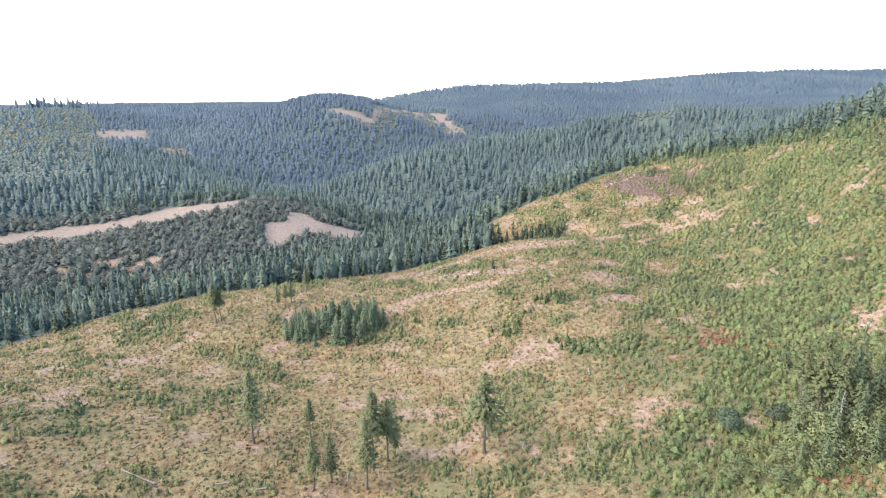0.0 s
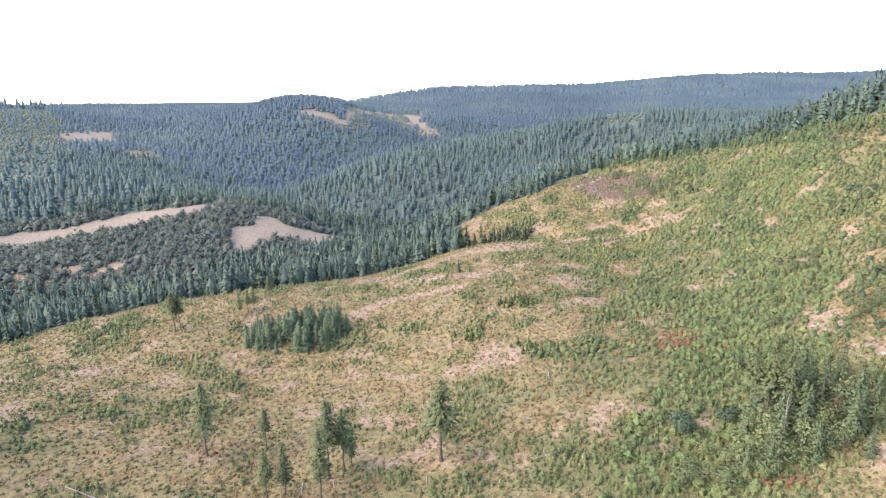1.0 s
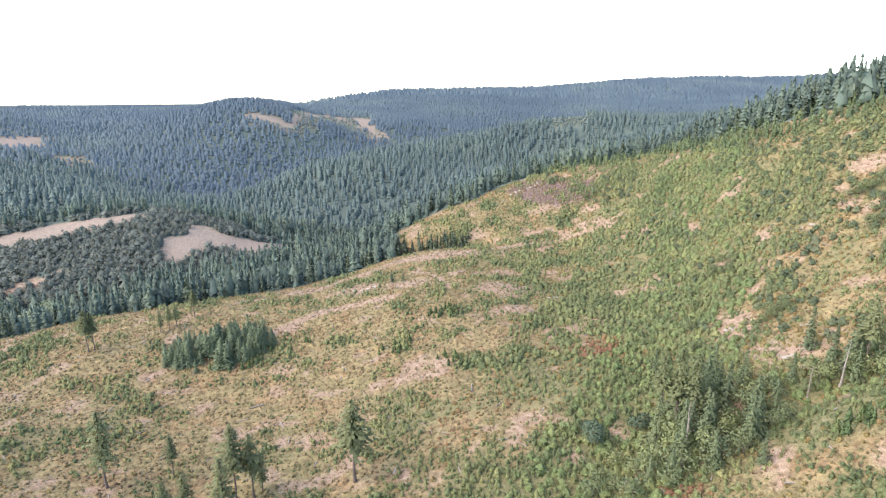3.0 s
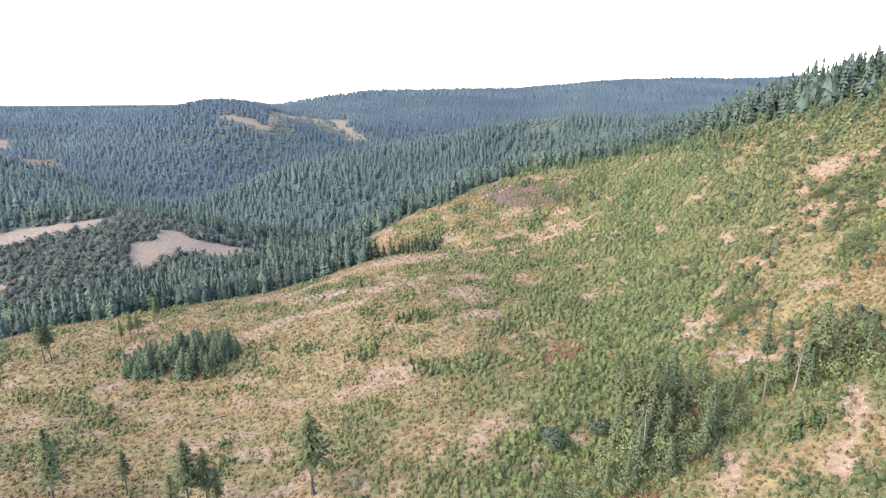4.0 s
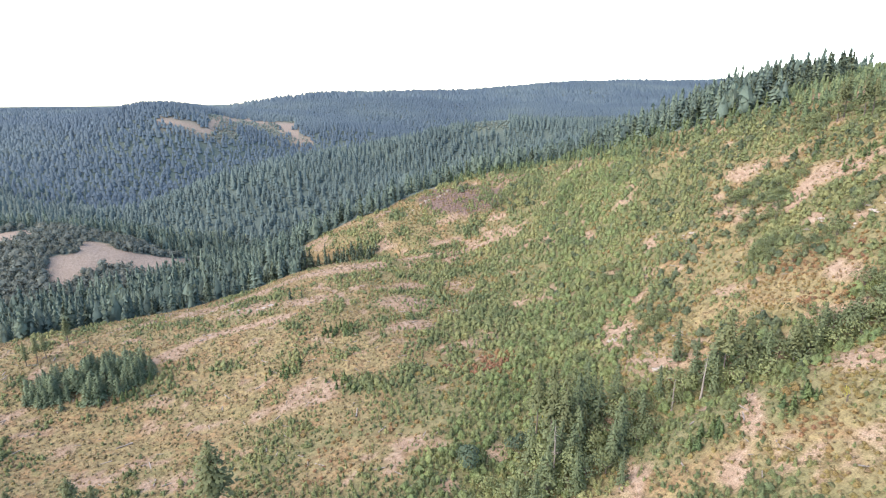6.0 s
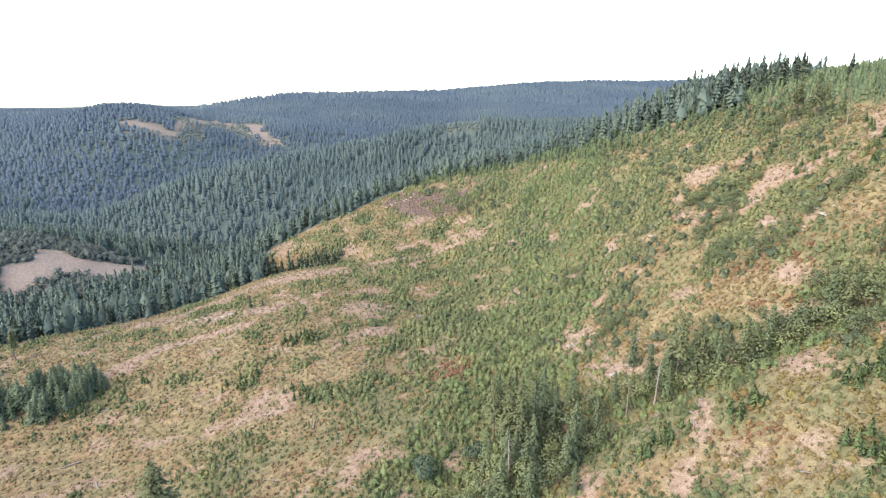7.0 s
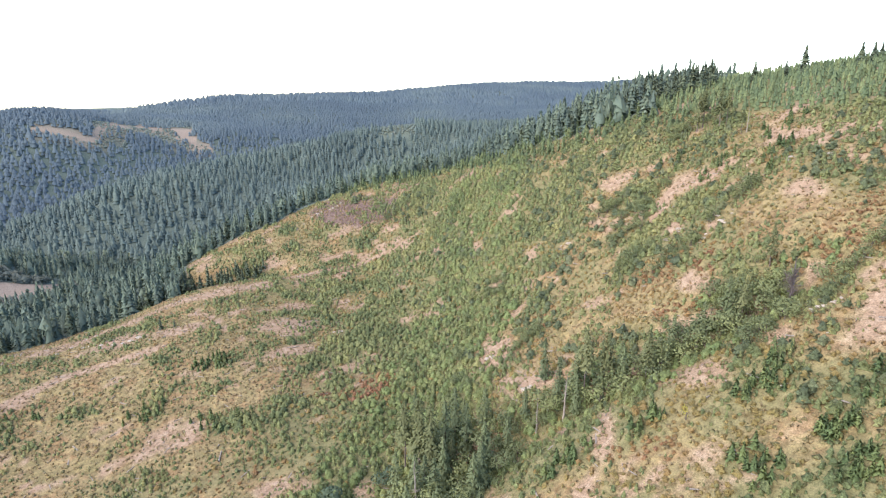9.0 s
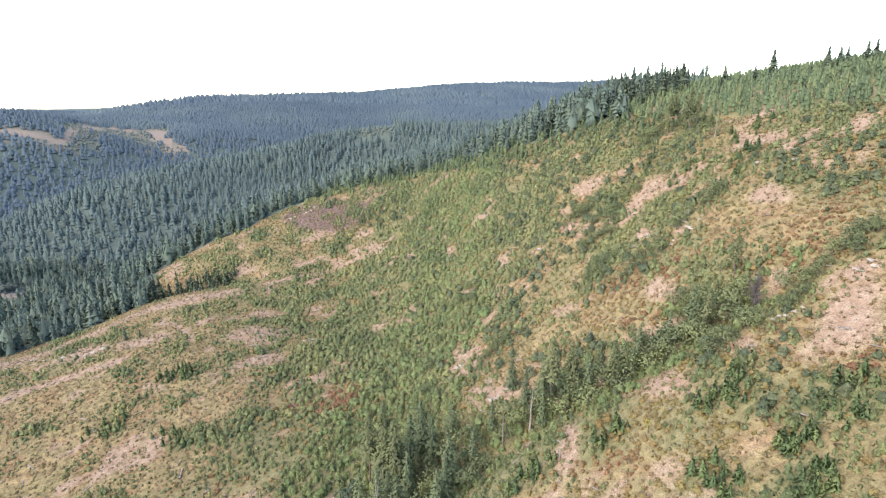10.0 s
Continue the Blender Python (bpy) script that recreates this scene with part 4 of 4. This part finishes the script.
def place(e, x, y, size=1.0, wide=None, tilt=0.0, sink=0.1):
    """The pose of a plant on the ground, turned by chance."""
    z = float(land(x, y))
    w = size if wide is None else wide
    return Matrix.Translation((x, y, z - sink)) @ pose(0, 0, 0, tilt, 0, float(rng.uniform(0, 360))) @ Matrix.Diagonal((w, w, size, 1))


class Kind:
    """Some variants of one plant, each built once; further ones are copies."""

    def __init__(self, makers):
        self.makers, self.made, self.k = makers, {}, 0

    def add(self, x, y, size=1.0, wide=None, tilt=0.0, which=None):
        k = self.k % len(self.makers) if which is None else which
        self.k += 1
        m = place(None, x, y, size, wide, tilt)
        if k not in self.made:
            self.made[k] = self.makers[k]()
            self.made[k].matrix_basis = m
            return self.made[k]
        src = self.made[k]
        keep = src.matrix_basis.copy()
        src.matrix_basis = Matrix()
        ob = copy_thing(src, m)
        src.matrix_basis = keep
        return ob


# tall lone conifers on the slope: place and height
pines = Kind([lambda: make_pine(15, 0.36), lambda: make_pine(15, 0.44), lambda: make_pine(15, 0.30), lambda: make_pine(15, 0.5)])
STANDING = [(-43.7, 114.1, 18.9), (-31.9, 119.0, 11.0), (-26.7, 99.7, 12.5), (-23.7, 102.5, 12.6), (-15.8, 100.0, 16.7), (-15.3, 107.4, 19.5), (-12.4, 109.7, 16.0), (-11.0, 111.9, 9.7), (9.2, 109.4, 20.4), (-79.9, 184.5, 14.6), (-78.7, 186.0, 13.4), (-61.6, 197.1, 8.7), (-59.3, 199.5, 9.2), (-57.7, 201.5, 9.5), (-53.7, 209.5, 11.2)]
for n, (x, y, h) in enumerate(STANDING):
    pines.add(x, y, h / 15, h / 15 * (1.4 if n == 8 else 1.15), which=(0, 3, 1, 2, 0, 3, 1, 2, 1, 3, 3, 2, 1, 0, 3)[n])
for x, y, h in [(114.4, 97.6, 17.2), (122.9, 89.4, 11.9), (118.5, 96.4, 13.9), (82.1, 104.0, 19.5), (78.6, 110.9, 17.5), (80.8, 107.7, 19.0), (140.3, 83.9, 10.2), (151.9, 88.6, 9.5), (197.7, 140.7, 7.7), (202.0, 153.7, 14.5), (201.8, 160.3, 14.1), (199.5, 160.4, 13.1), (203.6, 152.2, 11.7), (86.5, 103.5, 9)]:
    pines.add(x, y, h / 15, h / 15)

# firs: in the draws, the clump on the shoulder, single ones
draw_firs = Kind([lambda w=w: make_fir(10, DRAW_FIR, w, 20, 7, "green fir growing in the bushy draw", "firs in the draws", feathery=True) for w in (0.2, 0.24, 0.18)])
for x, y, h in [(88, 132, 8), (81.5, 110, 12), (84, 102, 13), (91, 106, 12), (97, 109.5, 9), (90, 96, 11), (97.5, 99.5, 9), (76.5, 87, 9), (73, 92, 10), (104, 104, 8), (84, 84, 7), (111, 102, 11), (114.5, 100.5, 12), (118, 97, 11), (122, 96, 9), (126, 92.5, 9.5), (130.5, 91, 8.5), (136.5, 89.5, 8), (140, 86, 8), (79, 99, 12), (86, 91, 10), (93, 112, 8), (69, 88, 8)]:
    draw_firs.add(x, y, h / 10, h / 10 * rng.uniform(0.95, 1.3))
for x, y, h in [(112.6, 110.7, 11.1), (90.7, 96.3, 13.8), (90.1, 110.5, 13.9), (111.9, 96.7, 9.6), (119.6, 92.4, 11.1), (127.8, 89.4, 7.1), (140.8, 87.9, 10.5), (76.5, 97.5, 13), (79.5, 95.0, 12), (83, 99, 14), (86.5, 107, 15), (74.5, 104, 12), (88, 92, 11), (93, 101, 9), (72, 92.5, 8), (66, 90, 7)]:
    draw_firs.add(x, y, h / 10)
CLUMP_FIR = each("clump_fir_needles", [(0.0, (0.140, 0.174, 0.094)), (0.5, (0.166, 0.202, 0.108)), (1.0, (0.198, 0.232, 0.122))])
clump_firs = Kind([lambda w=w: make_fir(10, CLUMP_FIR, w, 18, 7, "mid-green fir crowded in a dense clump on the slope", "firs in the clump", feathery=True) for w in (0.2, 0.24, 0.22)])
firs = Kind([lambda: make_fir(10, FIR_ONE), lambda: make_fir(10, FIR_ONE, 0.17), lambda: make_fir(10, FIR_ONE, 0.23, 16), lambda: make_fir(10, FIR_ONE, 0.19, 20)])
for x, y, h in [(20.5, 222.0, 5.2), (25.1, 221.5, 3.4)]:
    firs.add(x, y, h / 10)
for k in range(125):
    a, d = rng.uniform(0, 6.283), rng.uniform(0, 1) ** 0.5
    u, v = d * math.cos(a), d * math.sin(a)
    x, y = -38 + 17.5 * u, 181 + 2.2 * u + 10.5 * v
    h = rng.uniform(5.0, 11.0) * (1.1 - 0.4 * d) * (0.88 + 0.16 * u)
    clump_firs.add(x, y, h / 10, h / 10 * rng.uniform(1.3, 1.9))

# firs in the hollow behind the crest
for k in range(46):
    t = k / 45
    x, y = -4 + 64 * t + rng.uniform(-1.5, 1.5), 281 - 11 * t + rng.uniform(-4, 4)
    h = rng.uniform(6.5, 10.5) * (1.15 - 0.4 * t)
    firs.add(x, y, h / 10, h / 10 * rng.uniform(1.0, 1.3))

# the rim of the forest along the clear-cut
for x, y in RIM:
    h = rng.uniform(7.0, 13.0)
    firs.add(x, y, h / 10, h / 10 * rng.uniform(0.85, 1.15))

# firs of the skyline plateau
for x, y, h in [(246, 181, 7.8), (248, 169, 6.5), (252, 165, 10.5), (257, 148, 8), (258, 144.5, 7.4), (261, 144, 7.0), (260, 137, 8), (258, 133, 8.2), (262, 128, 7.5)]:
    firs.add(x, y, h / 10, h / 10 * 1.25, which=2)
# dark tall stand where the forest meets the plantation
STAND = [(206, 206), (214, 198), (226, 190), (240, 192), (252, 205), (266, 224), (262, 246), (236, 236), (212, 222)]
for x, y in zip(*jittered(204, 268, 188, 248, 5.0)):
    if inside(STAND, x, y):
        h = rng.uniform(8.5, 12.5)
        firs.add(x, y, h / 10, h / 10 * rng.uniform(0.9, 1.2))

# young firs in thickets on the slope
young = Kind([lambda: make_fir(4, YOUNG_ONE, 0.26, 11, 7, "young fir in a green thicket on the slope", "young firs on the slope", "young_fir") for _ in range(3)])
for cx, cy, rx, ry in YOUNG_FIRS:
    for k in range(13):
        a, d = rng.uniform(0, 6.283), rng.uniform(0, 1) ** 0.5
        x, y = cx + rx * d * math.cos(a), cy + ry * d * math.sin(a)
        h = rng.uniform(1.7, 3.6)
        young.add(x, y, h / 4, h / 4 * rng.uniform(1.0, 1.3))

# oak bushes
oaks = Kind([lambda: make_broadleaf(4, OAK_LEAF, "oak_bush", "rounded grey-green oak bush on the dry slope", 1.05, 300, "oak bushes on the slope", "bush") for _ in range(3)])
for cx, cy, rx, ry in OAKS:
    for k in range(15):
        a, d = rng.uniform(0, 6.283), rng.uniform(0, 1) ** 0.5
        h = rng.uniform(1.6, 3.8)
        oaks.add(cx + rx * d * math.cos(a), cy + ry * d * math.sin(a), h / 4, h / 4 * rng.uniform(0.95, 1.4))
for x, y, h in [(118, 90, 5), (124, 88, 4.5), (130, 87, 5), (133, 85, 4), (137, 82, 5), (143, 81, 5.5), (146, 84, 6), (136, 88, 6), (128, 93, 5), (122, 96, 5), (146, 88, 5), (105, 100, 4), (96, 106, 5), (98, 96, 4.5), (86, 112, 5), (92, 116, 4), (70, 98, 5), (66, 95, 4.5), (60, 93, 4), (56, 92, 5), (62, 88, 5), (69, 87, 5), (58, 96, 4.5), (64, 100, 4), (72, 90, 5.5), (76, 88, 5), (80, 90, 6), (84, 94, 5), (78, 101, 6), (90, 103, 5), (94, 98, 5), (100, 103, 4.5), (108, 103, 5), (115, 93, 5), (121, 91, 5.5), (127, 90, 5), (132, 90, 5.5), (138, 86, 5), (142, 88, 5.5), (150, 84, 4.5), (153, 78, 4), (125, 95, 4), (112, 101, 4.5)]:
    oaks.add(x, y, h / 4, h / 4 * 1.15)

# broadleaf trees among the firs of the draws
draw_trees = Kind([lambda: make_broadleaf(6, OAK_LEAF, "broadleaf_tree", "grey-green broadleaf tree crowded in the moist draw", 0.8, 520, "broadleaf trees in the draws", leaf=0.085) for _ in range(3)])
for x, y, h in [(80, 105, 7), (87, 99, 7.5), (94, 103, 6.5), (86, 114, 6), (75, 96, 7), (79, 91, 7), (70, 94, 6), (99, 105, 5.5), (93, 94, 6), (83, 88, 5.5), (90, 119, 5), (66, 91, 5.5), (113, 97, 6), (119, 94, 6), (124, 92, 6), (128, 91, 6.5), (134, 88, 6), (138, 86, 6.5), (143, 85, 6), (147, 84, 5.5), (108, 101, 5.5), (133, 92, 5), (144, 90, 5), (95, 124, 5), (100, 135, 4.5), (107, 148, 4.5), (114, 160, 4.5), (118, 168, 4.5), (124, 178, 4)]:
    draw_trees.add(x, y, h / 6, h / 6 * rng.uniform(0.95, 1.25))

# pale trees in the valley bottom
for x, y, h in [(-140, 262, 19.5), (-133.5, 265, 16.8), (-129, 268, 14.2), (-141, 276, 14.5), (-71, 431, 9), (-60, 436, 8), (-54, 431, 9), (-42, 434, 9), (-33, 438, 8), (-20, 437, 9), (-92, 433, 8)]:
    t = make_broadleaf(h, ASH_LEAF, "broadleaf_tree", "pale green rounded broadleaf tree at the forest edge", 0.75, 420, "pale trees in the valley")
    t.matrix_basis = place(t, x, y)

# bushes that stand apart
for x, y, h, w in [(62.4, 107.5, 5.6, 1.2), (73.4, 110.5, 4.2, 1.2)]:
    t = make_broadleaf(h, BLUE_LEAF, "dark_bush", "large dark blue-green rounded bush among lighter shrubs", w, 520, category="bush", leaf=0.1)
    t.matrix_basis = place(t, x, y)
for x, y, h in [(116.1, 71.7, 3.4), (81.2, 112.0, 7.4)]:
    t = make_broadleaf(h, YELLOW_LEAF, "yellow_sapling", "bright yellow autumn sapling on the slope", 0.45, 110, category="sapling")
    t.matrix_basis = place(t, x, y)

# dead trees
for x, y, h in [(109.4, 97.4, 11.1), (198.7, 139.7, 7.5), (75.7, 94.8, 12.0), (104, 99, 8)]:
    t = make_snag(h, "bare grey dead tree standing among live conifers")
    t.matrix_basis = place(t, x, y)
t = make_snag(9.5, "dead conifer with dense purplish grey twigs", 110, DRY_TWIG, 2.2)
t.matrix_basis = place(t, 147.9, 80.1)


# rocks and logs
def make_rock(name="rock"):
    bm = bmesh.new()
    bmesh.ops.create_icosphere(bm, subdivisions=2, radius=1.0)
    off = Vector((rng.uniform(0, 50), rng.uniform(0, 50), 0))
    for v in bm.verts:
        v.co *= 0.75 + 0.6 * noise.noise(v.co * 1.3 + off) + 0.2 * noise.noise(v.co * 3 + off)
        v.co.z *= 0.6
    me = bpy.data.meshes.new(name)
    bm.to_mesh(me)
    bm.free()
    me.materials.append(ROCK)
    return tagged(new(name, me), "pale weathered rock lying on the dry slope", "rock", "rocks on the slope")


rocks = Kind([make_rock] * 5)
for x, y in [(-10.7, 231), (-4.5, 224), (0.2, 221), (5, 219.4), (10.6, 218), (15.2, 219.4), (-15.2, 226), (-6, 237), (79, 291), (82.4, 295), (88.1, 300), (92.6, 300.6), (95.8, 301.3), (99.5, 301.8), (75.7, 291.6), (105, 305), (155, 209), (81, 194.6), (78, 195.8),
             (159, 123), (160.3, 122.3), (162.5, 122.8), (157.4, 112.2), (159.5, 112.7), (164, 111.5), (165, 110.5), (162.8, 114.5), (145, 73), (144.6, 70.8), (142.7, 73), (146, 69.5), (157.5, 66.6), (156, 68.2), (150, 162.6), (151.6, 162), (183.6, 112.6), (184.6, 104), (111, 138), (108.4, 135), (110.7, 112.5), (104.6, 110.6)]:
    for k in range(2):
        s = rng.uniform(0.35, 0.9) 
        rocks.add(x + rng.normal(0, 1.2), y + rng.normal(0, 1.0), s, s * rng.uniform(1.0, 1.8))


def make_log(length, r):
    V, F = stem(length, r, r * 0.7, 8, 4, base=(0, 0, 0))
    V = np.stack([V[:, 2] - length / 2, V[:, 1], V[:, 0] + r * 0.9], -1)
    return tagged(new("log", mesh_of("log", V, F, [DEADWOOD])), "weathered grey log lying on the slope", "log", "logs on the slope")


for x, y, L, turn in [(-62, 98, 8, 80), (127, 68.4, 3.5, 20), (96, 96, 5, 35), (40, 140, 4, 150), (-20, 150, 4, 20), (120, 120, 4, 60)]:
    e = 0.5
    n = Vector((float(land(x - e, y) - land(x + e, y)), float(land(x, y - e) - land(x, y + e)), 2 * e)).normalized()
    ob = make_log(L, 0.2)
    ob.matrix_basis = Matrix.Translation((x, y, float(land(x, y)))) @ n.to_track_quat("Z", "Y").to_matrix().to_4x4() @ pose(0, 0, 0, 0, 0, turn)
